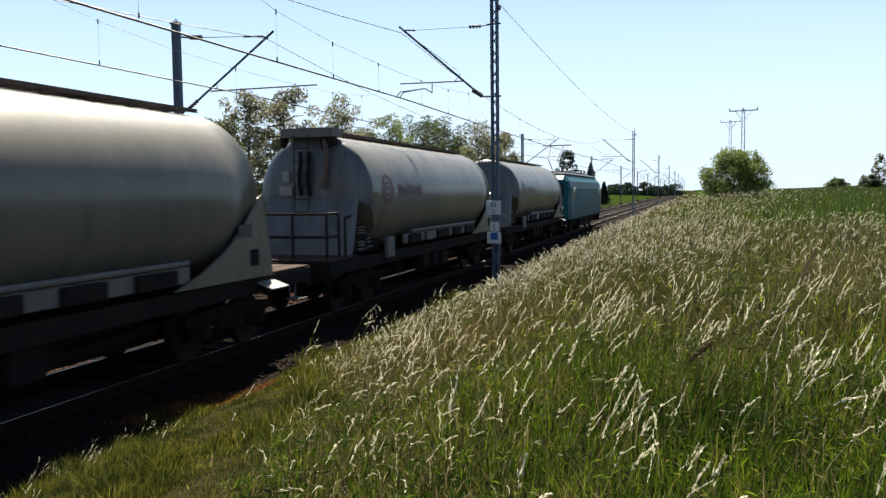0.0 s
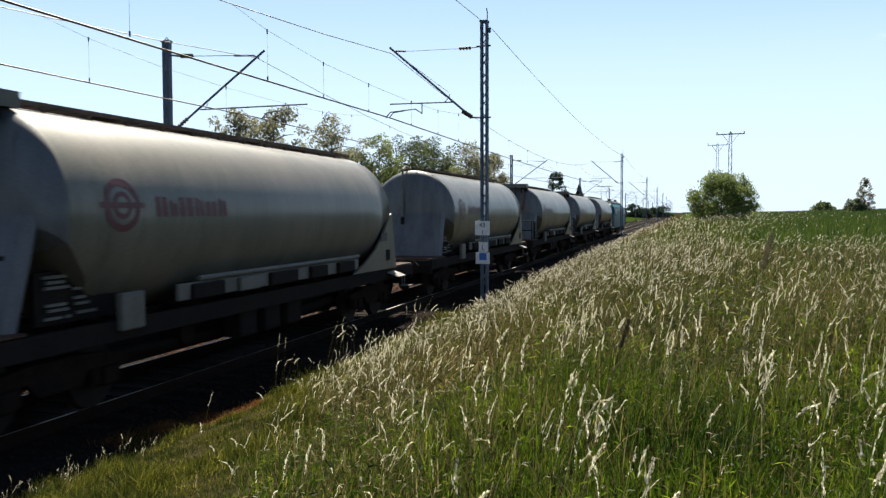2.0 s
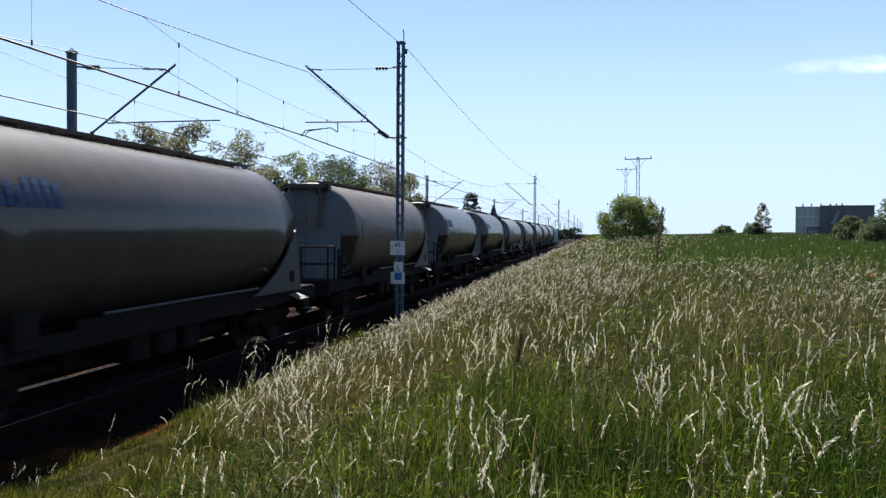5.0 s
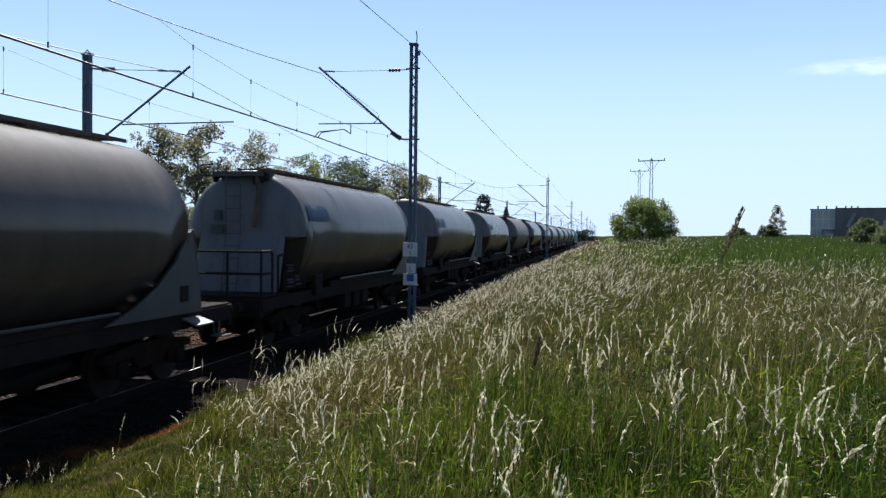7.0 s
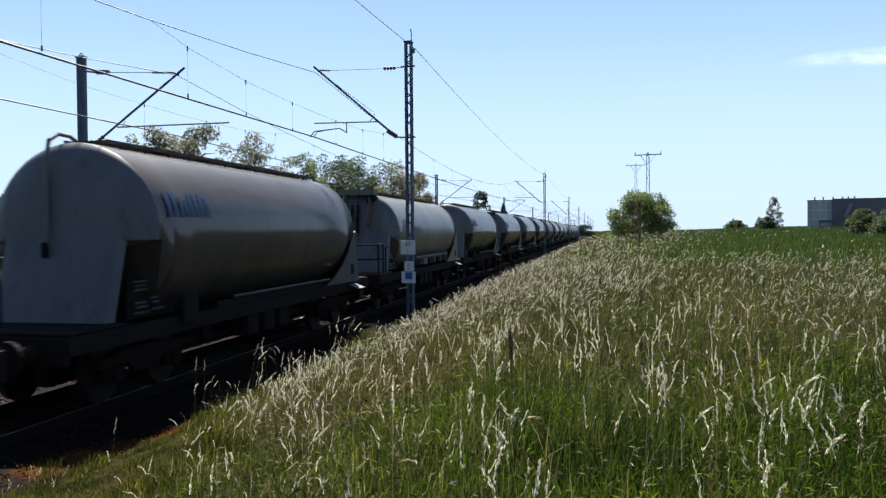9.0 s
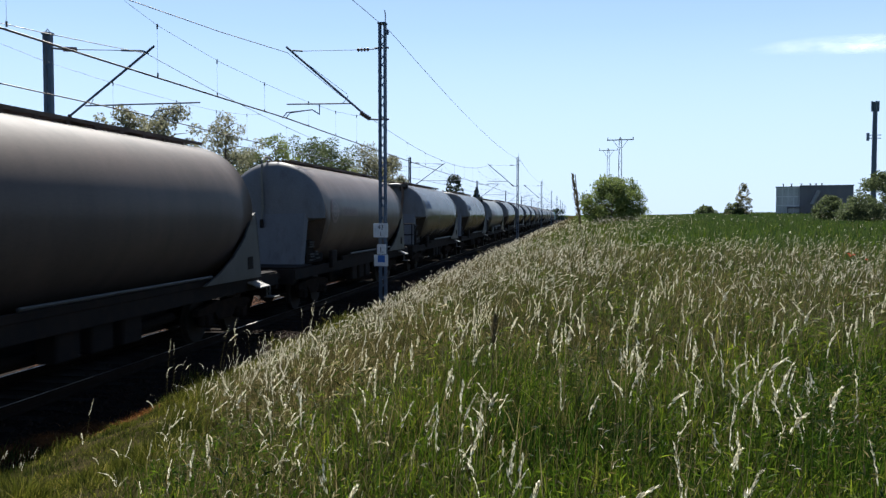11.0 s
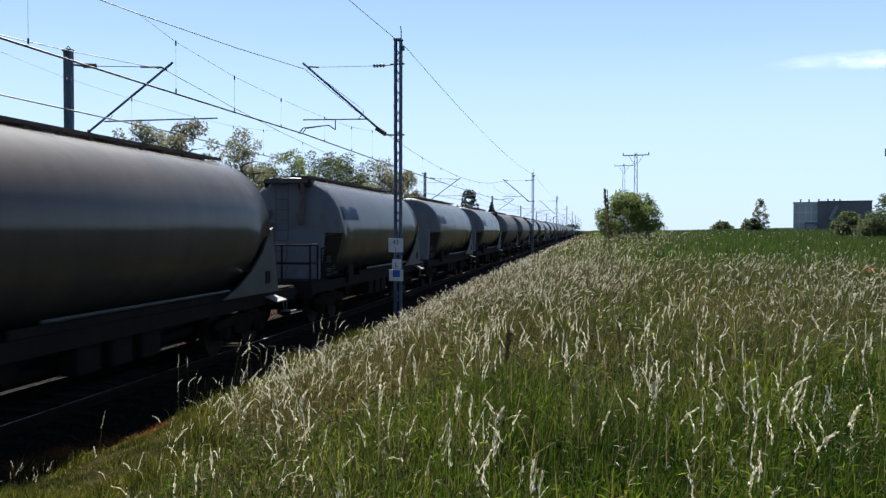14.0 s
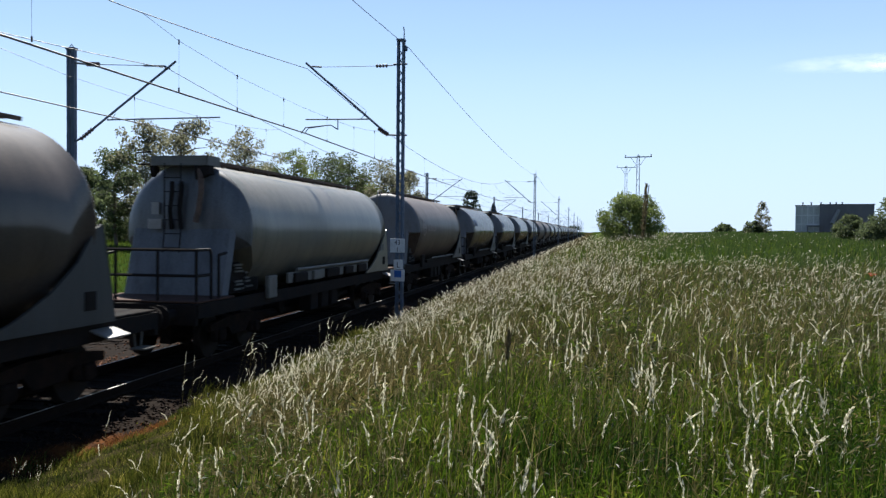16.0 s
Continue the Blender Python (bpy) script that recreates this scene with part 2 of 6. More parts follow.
M_BIRCH = surface("birch_bark", (0.55, 0.53, 0.49), (0.42, 0.40, 0.37), 0.85, 0, 3, 0.3, 25, (0.06, 0.05, 0.045), 0.9, (0.6, 0.6, 3))

M_LEAF = leaf_material("broad_leaves", [(0, (0.050, 0.068, 0.030)), (0.5, (0.082, 0.104, 0.045)), (1, (0.125, 0.145, 0.068))], 0.55)
M_LEAF_OLIVE = leaf_material("olive_leaves", [(0, (0.11, 0.115, 0.07)), (0.5, (0.165, 0.162, 0.10)), (1, (0.23, 0.22, 0.145))], 0.6)
M_LEAF_LIGHT = leaf_material("light_leaves", [(0, (0.095, 0.12, 0.036)), (0.5, (0.12, 0.15, 0.045)), (1, (0.155, 0.18, 0.062))], 0.65)
M_LEAF_BUSH = leaf_material("bush_leaves", [(0, (0.10, 0.13, 0.036)), (0.5, (0.145, 0.18, 0.052)), (1, (0.21, 0.24, 0.085))], 0.55, 0.015, (0.35, (0.65, 0.7, 0.7), (1.2, 1.2, 1.1)))
M_CONIFER = leaf_material("needles", [(0, (0.024, 0.038, 0.024)), (0.5, (0.033, 0.051, 0.030)), (1, (0.045, 0.064, 0.038))], 0.3)
M_BLADE = leaf_material("grass_blades", [(0, (0.009, 0.023, 0.003)), (0.35, (0.030, 0.058, 0.006)), (0.7, (0.066, 0.106, 0.010)), (0.92, (0.118, 0.150, 0.016)), (1, (0.16, 0.155, 0.04))],
                        0.6, 0.01, (1.0, (0.33, 0.47, 0.5), (1.45, 1.33, 0.95)))
M_DRY = leaf_material("dry_grass_blades", [(0, (0.026, 0.027, 0.007)), (0.4, (0.058, 0.054, 0.017)), (0.75, (0.110, 0.096, 0.040)), (1, (0.24, 0.21, 0.12))],
                      0.5, 0.02, (0.7, (0.55, 0.6, 0.6), (1.25, 1.15, 1.0)))
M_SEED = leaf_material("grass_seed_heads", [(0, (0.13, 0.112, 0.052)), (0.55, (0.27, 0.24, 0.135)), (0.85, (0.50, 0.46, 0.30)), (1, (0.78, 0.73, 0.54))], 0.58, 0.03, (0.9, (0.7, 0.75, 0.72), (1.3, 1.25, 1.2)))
M_SEEDWHITE = leaf_material("bleached_seed_heads", [(0, (0.34, 0.315, 0.21)), (0.5, (0.60, 0.565, 0.42)), (0.85, (0.80, 0.765, 0.61)), (1, (0.93, 0.90, 0.76))], 0.6, 0.03)
# paler copy of the seed-head colour, for the grass farther off
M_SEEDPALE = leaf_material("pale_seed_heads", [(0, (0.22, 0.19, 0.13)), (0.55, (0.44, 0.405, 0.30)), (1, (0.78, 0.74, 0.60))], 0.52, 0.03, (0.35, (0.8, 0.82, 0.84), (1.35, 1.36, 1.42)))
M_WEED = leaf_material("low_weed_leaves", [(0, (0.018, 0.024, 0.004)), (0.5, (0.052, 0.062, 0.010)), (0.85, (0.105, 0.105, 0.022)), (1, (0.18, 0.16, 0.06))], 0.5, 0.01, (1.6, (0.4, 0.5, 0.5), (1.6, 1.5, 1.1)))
M_POPPY = leaf_material("poppy_petals", [(0, (0.30, 0.035, 0.02)), (1, (0.42, 0.06, 0.03))], 0.5, 0.02)
M_RUSTWEED = leaf_material("rusty_dead_weeds", [(0, (0.05, 0.02, 0.006)), (0.6, (0.14, 0.055, 0.016)), (1, (0.22, 0.11, 0.04))], 0.35, 0.01)
M_STALK = leaf_material("weed_stalks", [(0, (0.10, 0.085, 0.045)), (1, (0.16, 0.13, 0.07))], 0.4, 0.02)
M_CROP = leaf_material("young_cereal_leaves", [(0, (0.026, 0.050, 0.009)), (0.6, (0.043, 0.069, 0.016)), (1, (0.074, 0.092, 0.028))], 0.5, 0.02)
M_MEADOW = leaf_material("meadow_blades", [(0, (0.026, 0.048, 0.005)), (0.6, (0.046, 0.068, 0.008)), (1, (0.070, 0.086, 0.014))], 0.5, 0.02)


def ground_material():
    """Soil and thatch under the bank's dry grass, green under the field and the meadow."""
    m, nt, out = mat_nodes("ground_grass_and_soil")
    bs = nt.nodes.new("ShaderNodeBsdfPrincipled")
    tc = nt.nodes.new("ShaderNodeTexCoord")
    co = tc.outputs["Object"]
    n1 = noise_node(nt, 0.25, 5, 0.65, co)
    n2 = noise_node(nt, 9.0, 4, 0.65, co)
    green = ramp_node(nt, n1.outputs[0], [(0.35, (0.018, 0.036, 0.006)), (0.65, (0.032, 0.048, 0.010))])
    dry = ramp_node(nt, n2.outputs[0], [(0.3, (0.018, 0.017, 0.008)), (0.7, (0.042, 0.034, 0.016))])
    sep = nt.nodes.new("ShaderNodeSeparateXYZ")
    nt.links.new(co, sep.inputs[0])
    mr = nt.nodes.new("ShaderNodeMapRange")
    mr.inputs[1].default_value, mr.inputs[2].default_value = -2.5, 2.0
    nt.links.new(sep.outputs[0], mr.inputs[0])
    right = mix_node(nt, mr.outputs[0], dry.outputs[0], green.outputs[0])
    mr2 = nt.nodes.new("ShaderNodeMapRange")
    mr2.inputs[1].default_value, mr2.inputs[2].default_value = -19.0, -16.5
    nt.links.new(sep.outputs[0], mr2.inputs[0])
    col = mix_node(nt, mr2.outputs[0], green.outputs[0], right)
    fine = ramp_node(nt, n2.outputs[0], [(0.3, (0.75, 0.75, 0.75)), (0.7, (1.2, 1.2, 1.2))])
    col = mix_node(nt, 1.0, col, fine.outputs[0], 'MULTIPLY')
    nt.links.new(col, bs.inputs["Base Color"])
    bs.inputs["Roughness"].default_value = 0.95
    bs.inputs["Specular IOR Level"].default_value = 0.0
    b = nt.nodes.new("ShaderNodeBump")
    b.inputs["Strength"].default_value = 0.7
    b.inputs["Distance"].default_value = 0.08
    nt.links.new(n2.outputs[0], b.inputs["Height"])
    nt.links.new(b.outputs[0], bs.inputs["Normal"])
    nt.links.new(bs.outputs[0], out.inputs[0])
    return m


def rust_shoulder(m):
    """A patch of orange rust on the stones of the bed's near shoulder."""
    nt = m.node_tree
    bs = next(n for n in nt.nodes if n.type == 'BSDF_PRINCIPLED')
    old = bs.inputs["Base Color"].links[0].from_socket
    tc = nt.nodes.new("ShaderNodeTexCoord")
    fac = None
    for centre, inner, outer in (((-6.22, 11.0, -0.18), 0.15, 0.45), ((-6.45, 10.3, -0.22), 0.2, 0.5), ((-6.7, 9.6, -0.22), 0.2, 0.5), ((-6.85, 8.9, -0.22), 0.15, 0.45)):
        far = nt.nodes.new("ShaderNodeVectorMath")
        far.operation = 'DISTANCE'
        far.inputs[1].default_value = centre
        nt.links.new(tc.outputs["Object"], far.inputs[0])
        mr = nt.nodes.new("ShaderNodeMapRange")
        mr.inputs[1].default_value, mr.inputs[2].default_value = outer, inner
        mr.inputs[4].default_value = 0.9
        nt.links.new(far.outputs["Value"], mr.inputs[0])
        if fac is None:
            fac = mr.outputs[0]
        else:
            mx = nt.nodes.new("ShaderNodeMath")
            mx.operation = 'MAXIMUM'
            nt.links.new(fac, mx.inputs[0])
            nt.links.new(mr.outputs[0], mx.inputs[1])
            fac = mx.outputs[0]
    n = noise_node(nt, 6.0, 4, 0.6, tc.outputs["Object"])
    rust = ramp_node(nt, n.outputs[0], [(0.3, (0.045, 0.017, 0.006)), (0.7, (0.13, 0.05, 0.014))])
    nt.links.new(mix_node(nt, fac, old, rust.outputs[0]), bs.inputs["Base Color"])


rust_shoulder(M_BALLAST)
rust_shoulder(M_STONE)
M_GROUND = ground_material()
rust_shoulder(M_GROUND)


# ---- mesh helpers ----
def part(name, bm, material, parent=None, label="", smooth=False):
    """Links a bmesh as one mesh object under a thing or a part."""
    me = bpy.data.meshes.new(name)
    bmesh.ops.recalc_face_normals(bm, faces=bm.faces[:])
    bm.to_mesh(me)
    bm.free()
    return mesh_part(name, me, material, parent, label, smooth)


def mesh_part(name, me, material=None, parent=None, label="", smooth=False):
    if smooth:
        me.polygons.foreach_set("use_smooth", [True] * len(me.polygons))
    if material and not me.materials:
        me.materials.append(material)
    ob = new(name, me)
    if parent is not None:
        ob.parent = parent
    if label:
        ob["label"] = label
    return ob


def thing(name, at=(0, 0, 0), label="", category="", group="", kind="", turn=0.0):
    ob = new(name)
    ob.matrix_basis = pose(*at, 0, 0, turn)
    return tagged(ob, label, category, group, kind)


def box(bm, lo, hi, bevel=0.0, m=None):
    vs = [bm.verts.new((x, y, z)) for x in (lo[0], hi[0]) for y in (lo[1], hi[1]) for z in (lo[2], hi[2])]
    fs = [bm.faces.new([vs[i] for i in q]) for q in ((0, 1, 3, 2), (4, 6, 7, 5), (0, 4, 5, 1), (2, 3, 7, 6), (0, 2, 6, 4), (1, 5, 7, 3))]
    if m is not None:
        for v in vs:
            v.co = m @ v.co
    if bevel:
        es = list({e for f in fs for e in f.edges})
        bmesh.ops.bevel(bm, geom=es, offset=bevel, segments=1, affect='EDGES', profile=0.5)
    return vs


def rod(bm, a, b, r, seg=8, r2=None, cap=True):
    a, b = Vector(a), Vector(b)
    d = (b - a).normalized()
    u = d.orthogonal().normalized()
    w = d.cross(u)
    r2 = r if r2 is None else r2
    rings = [[bm.verts.new(p + (u * math.cos(k * math.tau / seg) + w * math.sin(k * math.tau / seg)) * q) for k in range(seg)] for p, q in ((a, r), (b, r2))]
    for k in range(seg):
        bm.faces.new((rings[0][k], rings[0][(k + 1) % seg], rings[1][(k + 1) % seg], rings[1][k]))
    if cap:
        bm.faces.new(rings[0][::-1])
        bm.faces.new(rings[1])


def tube(bm, pts, r, seg=6):
    for a, b in zip(pts, pts[1:]):
        rod(bm, a, b, r, seg)


def loft(bm, rings, closed=True, caps=True):
    vs = [[bm.verts.new(p) for p in ring] for ring in rings]
    n = len(vs[0])
    for a, b in zip(vs, vs[1:]):
        for k in range(n if closed else n - 1):
            bm.faces.new((a[k], a[(k + 1) % n], b[(k + 1) % n], b[k]))
    if caps:
        bm.faces.new(vs[0][::-1])
        bm.faces.new(vs[-1])
    return vs


def prism(bm, outline, axis, lo, hi):
    """An outline of (a, b) pairs drawn out along x, y or z."""
    def at(a, b, c):
        return {"x": (c, a, b), "y": (a, c, b), "z": (a, b, c)}[axis]
    loft(bm, [[at(a, b, lo) for a, b in outline], [at(a, b, hi) for a, b in outline]])


def raw_mesh(name, verts, faces, material):
    """A mesh from numpy arrays: verts (n, 3); faces a list of (m, k) index arrays."""
    me = bpy.data.meshes.new(name)
    verts = np.asarray(verts, dtype=np.float32)
    sizes = np.concatenate([np.full(len(f), f.shape[1]) for f in faces])
    loops = np.concatenate([f.ravel() for f in faces]).astype(np.int32)
    starts = np.concatenate([[0], np.cumsum(sizes)[:-1]]).astype(np.int32)
    me.vertices.add(len(verts))
    me.vertices.foreach_set("co", verts.ravel())
    me.loops.add(len(loops))
    me.loops.foreach_set("vertex_index", loops)
    me.polygons.add(len(sizes))
    me.polygons.foreach_set("loop_start", starts)
    me.polygons.foreach_set("loop_total", sizes.astype(np.int32))
    me.update(calc_edges=True)
    if material:
        me.materials.append(material)
    return me


# ---- the ground ----
def smooth(a, b, x):
    t = np.clip((x - a) / (b - a), 0, 1)
    return t * t * (3 - 2 * t)


PROFILE_X = [-3000, -90, -45, -24, -17.5, -16.0, -6.95, -6.75, -6.3, -5.6, -4.2, -2.6, -1.2, 3, 3000]
PROFILE_Z = [1.0, 1.6, 1.2, 0.1, -0.55, -0.75, -0.75, -0.32, -0.21, -0.02, 0.38, 0.80, 1.08, 1.12, 1.12]


def ground_z(x, y):
    """Height of the ground: track formation in a shallow cutting, a grass bank, the field above it."""
    x, y = np.asarray(x, float), np.asarray(y, float)
    z = np.interp(x, PROFILE_X, PROFILE_Z)
    far = (smooth(15, 170, y) * smooth(-3, 14, x) + smooth(18, 75, y) * smooth(-3, 5, x)) * 0.5 + smooth(40, 190, y) * smooth(8, 40, x) * 0.75
    bumps = 0.05 * np.sin(x * 0.9 + 1.3 * np.sin(y * 0.37)) * np.cos(y * 0.71 + x * 0.2)
    return z + far + bumps * smooth(-6.2, -4.5, x)


def build_ground():
    xs = np.unique(np.concatenate([np.linspace(-2500, -120, 14), np.linspace(-120, -20, 22), np.linspace(-20, 8, 57), np.linspace(8, 60, 40), np.linspace(60, 300, 25), np.linspace(300, 2500, 12)]))
    ys = np.unique(np.concatenate([np.linspace(-600, -20, 10), np.linspace(-20, 40, 81), np.linspace(40, 240, 60), np.linspace(240, 900, 20), np.linspace(900, 4000, 10)]))
    gx, gy = np.meshgrid(xs, ys, indexing='ij')
    v = np.stack([gx, gy, ground_z(gx, gy)], -1).reshape(-1, 3)
    i, j = np.meshgrid(np.arange(len(xs) - 1), np.arange(len(ys) - 1), indexing='ij')
    a = (i * len(ys) + j).ravel()
    f = np.stack([a, a + len(ys), a + len(ys) + 1, a + 1], 1)
    ob = mesh_part("ground", raw_mesh("ground", v, [f], M_GROUND), None, None, "", True)
    tagged(ob, "ground of soil and grass with a bank beside the railway", "ground", kind="structure")


build_ground()

# ---- the railway ----
TRACKS = (-8.76, -13.2)
Y0, Y1 = -60.0, 620.0


def build_bed():
    bm = bmesh.new()
    out = [(-16.4, -0.74), (-15.3, -0.24), (-14.9, -0.2), (-7.0, -0.2), (-6.65, -0.26), (-5.75, -0.74)]
    ys = list(np.linspace(Y0, 60, 60)) + list(np.linspace(70, Y1, 30))
    rings = []
    for y in ys:
        ring = []
        for x, z in out:
            ring.append((x + 0.10 * math.sin(y * 1.7 + x), y, z + 0.02 * math.sin(y * 2.3 + x * 3)))
        rings.append(ring + [(-5.75, y, -1.2), (-16.4, y, -1.2)])
    loft(bm, rings)
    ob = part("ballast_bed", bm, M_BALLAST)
    tagged(ob, "dark brown stone ballast bed under two railway tracks", "ballast", kind="structure")


build_bed()


def build_stones():
    """Loose stones on the ballast, most beside the near rail."""
    rng = np.random.default_rng(5)
    n = 15000
    x = np.concatenate([rng.uniform(-7.9, -5.8, n // 2), rng.uniform(-15.3, -6.0, n // 2)])
    y = np.concatenate([rng.uniform(4, 40, n // 2), rng.uniform(2, 60, n // 2)])
    z = np.interp(x, [-16.4, -15.3, -14.9, -7.0, -6.65, -5.75], [-0.74, -0.24, -0.2, -0.2, -0.26, -0.74])
    s = rng.uniform(0.018, 0.042, n)
    octa = np.array([(1, 0, 0), (-1, 0, 0), (0, 1, 0), (0, -1, 0), (0, 0, 0.8), (0, 0, -0.8)], float)
    v = octa[None] * s[:, None, None] * rng.uniform(0.6, 1.3, (n, 6, 1))
    a = rng.uniform(0, 6.28, n)
    c, sn = np.cos(a)[:, None], np.sin(a)[:, None]
    v = np.stack([v[..., 0] * c - v[..., 1] * sn, v[..., 0] * sn + v[..., 1] * c, v[..., 2]], -1)
    v += np.stack([x, y, z + s * 0.3], 1)[:, None]
    f = np.array([(0, 2, 4), (2, 1, 4), (1, 3, 4), (3, 0, 4), (2, 0, 5), (1, 2, 5), (3, 1, 5), (0, 3, 5)])
    faces = (np.arange(n)[:, None, None] * 6 + f[None]).reshape(-1, 3)
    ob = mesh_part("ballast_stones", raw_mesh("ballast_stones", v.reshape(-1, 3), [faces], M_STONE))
    tagged(ob, "loose rust-brown ballast stones beside the rails", "stones", kind="stuff")


build_stones()


def build_sunlit_stones():
    """Rusty stones between the two tracks, coloured lighter to stand for sun on them."""
    rng = np.random.default_rng(6)
    n = 9000
    x, y = rng.uniform(-11.6, -9.75, n), rng.uniform(4, 46, n)
    keep = 0.5 + 0.5 * np.sin(0.9 * y + 1.7 * np.sin(0.43 * y)) > rng.uniform(0, 0.75, n)
    x, y = x[keep], y[keep]
    n = len(x)
    s = rng.uniform(0.02, 0.05, n)
    octa = np.array([(1, 0, 0), (-1, 0, 0), (0, 1, 0), (0, -1, 0), (0, 0, 0.8), (0, 0, -0.8)], float)
    v = octa[None] * s[:, None, None] * rng.uniform(0.6, 1.3, (n, 6, 1)) + np.stack([x, y, -0.2 + s * 0.35], 1)[:, None]
    f = np.array([(0, 2, 4), (2, 1, 4), (1, 3, 4), (3, 0, 4), (2, 0, 5), (1, 2, 5), (3, 1, 5), (0, 3, 5)])
    faces = (np.arange(n)[:, None, None] * 6 + f[None]).reshape(-1, 3)
    ob = mesh_part("ballast_stones", raw_mesh("ballast_stones", v.reshape(-1, 3), [faces], M_LITRUSTSTONE))
    tagged(ob, "rust-orange ballast stones coloured sunlit between the two tracks", "stones", kind="stuff")


build_sunlit_stones()


def build_track(cx, label):
    tr = thing("railway_track", (cx, 0, 0), label, "railway track", kind="structure")
    for side in (-1, 1):
        bm = bmesh.new()
        c = side * 0.7525
        prism(bm, [(c - 0.075, -0.17), (c + 0.075, -0.17), (c + 0.075, -0.155), (c + 0.012, -0.135), (c + 0.012, -0.04), (c + 0.034, -0.03), (c + 0.034, -0.004),
                   (c - 0.034, -0.004), (c - 0.034, -0.03), (c - 0.012, -0.04), (c - 0.012, -0.135), (c - 0.075, -0.155)], "y", Y0, Y1)
        r = part("rail", bm, M_RAIL, tr)
        bm = bmesh.new()
        prism(bm, [(c - 0.016, -0.006), (c + 0.016, -0.006), (c + 0.016, -0.001), (c + 0.012, 0.0), (c - 0.012, 0.0), (c - 0.016, -0.001)], "y", Y0, Y1)
        part("rail_head", bm, M_RAILTOP, r, "polished bright rail head")
    return tr


near_track = build_track(TRACKS[0], "rusty steel rails with polished heads on concrete sleepers")
far_track = build_track(TRACKS[1], "second pair of rusty steel rails beyond the train")

# ---- silo wagons ----
RAD, AXIS_Z = 1.45, 2.66                       # the tank's radius and the height of its axis; set for each kind


def tank_ring(y, zb, shrink=1.0, n=40, m=9):
    """A cross-section: a round shell, cut off level at zb where the hopper slopes up."""
    r = RAD * shrink
    a0 = math.asin(min(0.98, max(-0.9995, (zb - AXIS_Z) / r)))
    pts = []
    for k in range(n):
        a = a0 + (math.pi - 2 * a0) * k / (n - 1)
        pts.append((r * math.cos(a), y, AXIS_Z + r * math.sin(a)))
    half, low = r * math.cos(a0), AXIS_Z + r * math.sin(a0)
    for k in range(1, m + 1):
        u = -1 + 2 * k / (m + 1)
        pts.append((half * u, y, low - 0.12 * half * (1 - u * u)))
    return pts


def tank_bottom(y, h):
    """Height of the tank's underside: level amidships, sloping up to both ends."""
    if RAD < 1.5:
        return float(np.interp(y, [-h - 0.3, -h + 1.25, h - 0.6, h + 0.2], [AXIS_Z - 0.06, 1.24, 1.24, 2.35]))
    return float(np.interp(y, [-h + 0.10, -h + 0.5, -h + 1.0, h - 0.6, h + 0.2], [AXIS_Z - 0.10, 1.75, 1.22, 1.22, 2.3]))


def bar_row(wagon, letters, s, widths, y0, z0, h, gap=0.07):
    """Plain strokes in place of the large lettering on the tank's flank."""
    y = y0
    for k, w in enumerate(widths):
        top = z0 + h * (1.0 if k % 3 != 1 else 0.82)
        pieces = [(y, y + w, z0, top)] if w > 0.5 else [(y, y + w * 0.40, z0, top), (y + w * 0.58, y + w, z0, top - 0.12 * h * (k % 2))]
        bm = bmesh.new()
        for n, (a, b, lo, hi) in enumerate(pieces):
            rings = []
            for zz in np.linspace(lo, hi, 5):
                xx = s * (math.sqrt(max(0.01, RAD ** 2 - (zz - AXIS_Z) ** 2)) + 0.006 + 0.001 * n)
                rings.append([(xx, a, zz), (xx, b, zz)])
            loft(bm, rings, closed=False, caps=False)
        part("lettering_bar", bm, letters, wagon)
        y += w + gap


def flank_ring(bm, y, z, r0, r1, n=20):
    rings = []
    for r in (r0, r1):
        ring = []
        for k in range(n):
            a = k * math.tau / n
            zz = z + r * math.sin(a)
            ring.append((math.sqrt(RAD ** 2 - (zz - AXIS_Z) ** 2) + 0.004, y + r * math.cos(a), zz))
        rings.append(ring)
    loft(bm, rings, caps=False)


def build_bogie(wagon, cy):
    bm = bmesh.new()
    for s in (-1, 1):
        x = s * 1.0
        prism(bm, [(cy - 1.35, 0.60), (cy - 0.55, 0.62), (cy - 0.35, 0.42), (cy + 0.35, 0.42), (cy + 0.55, 0.62), (cy + 1.35, 0.60), (cy + 1.35, 0.74), (cy + 0.5, 0.84), (cy - 0.5, 0.84), (cy - 1.35, 0.74)],
              "x", x - 0.06, x + 0.06)
    box(bm, (-1.0, cy - 0.22, 0.48), (1.0, cy + 0.22, 0.80))
    box(bm, (-0.12, cy - 1.3, 0.30), (0.12, cy + 1.3, 0.9))
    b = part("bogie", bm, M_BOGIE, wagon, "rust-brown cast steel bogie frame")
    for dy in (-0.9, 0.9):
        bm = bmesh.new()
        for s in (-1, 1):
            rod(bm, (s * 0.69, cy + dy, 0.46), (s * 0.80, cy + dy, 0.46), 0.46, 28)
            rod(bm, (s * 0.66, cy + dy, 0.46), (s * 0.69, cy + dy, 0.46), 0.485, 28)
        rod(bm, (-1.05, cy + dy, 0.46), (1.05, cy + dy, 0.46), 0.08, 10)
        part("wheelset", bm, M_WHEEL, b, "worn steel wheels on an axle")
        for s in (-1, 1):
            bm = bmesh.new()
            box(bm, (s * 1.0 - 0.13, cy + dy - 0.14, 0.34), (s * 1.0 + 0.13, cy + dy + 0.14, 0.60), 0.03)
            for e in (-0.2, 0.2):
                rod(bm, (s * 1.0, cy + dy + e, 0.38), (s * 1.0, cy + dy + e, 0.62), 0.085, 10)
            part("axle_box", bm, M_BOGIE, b)


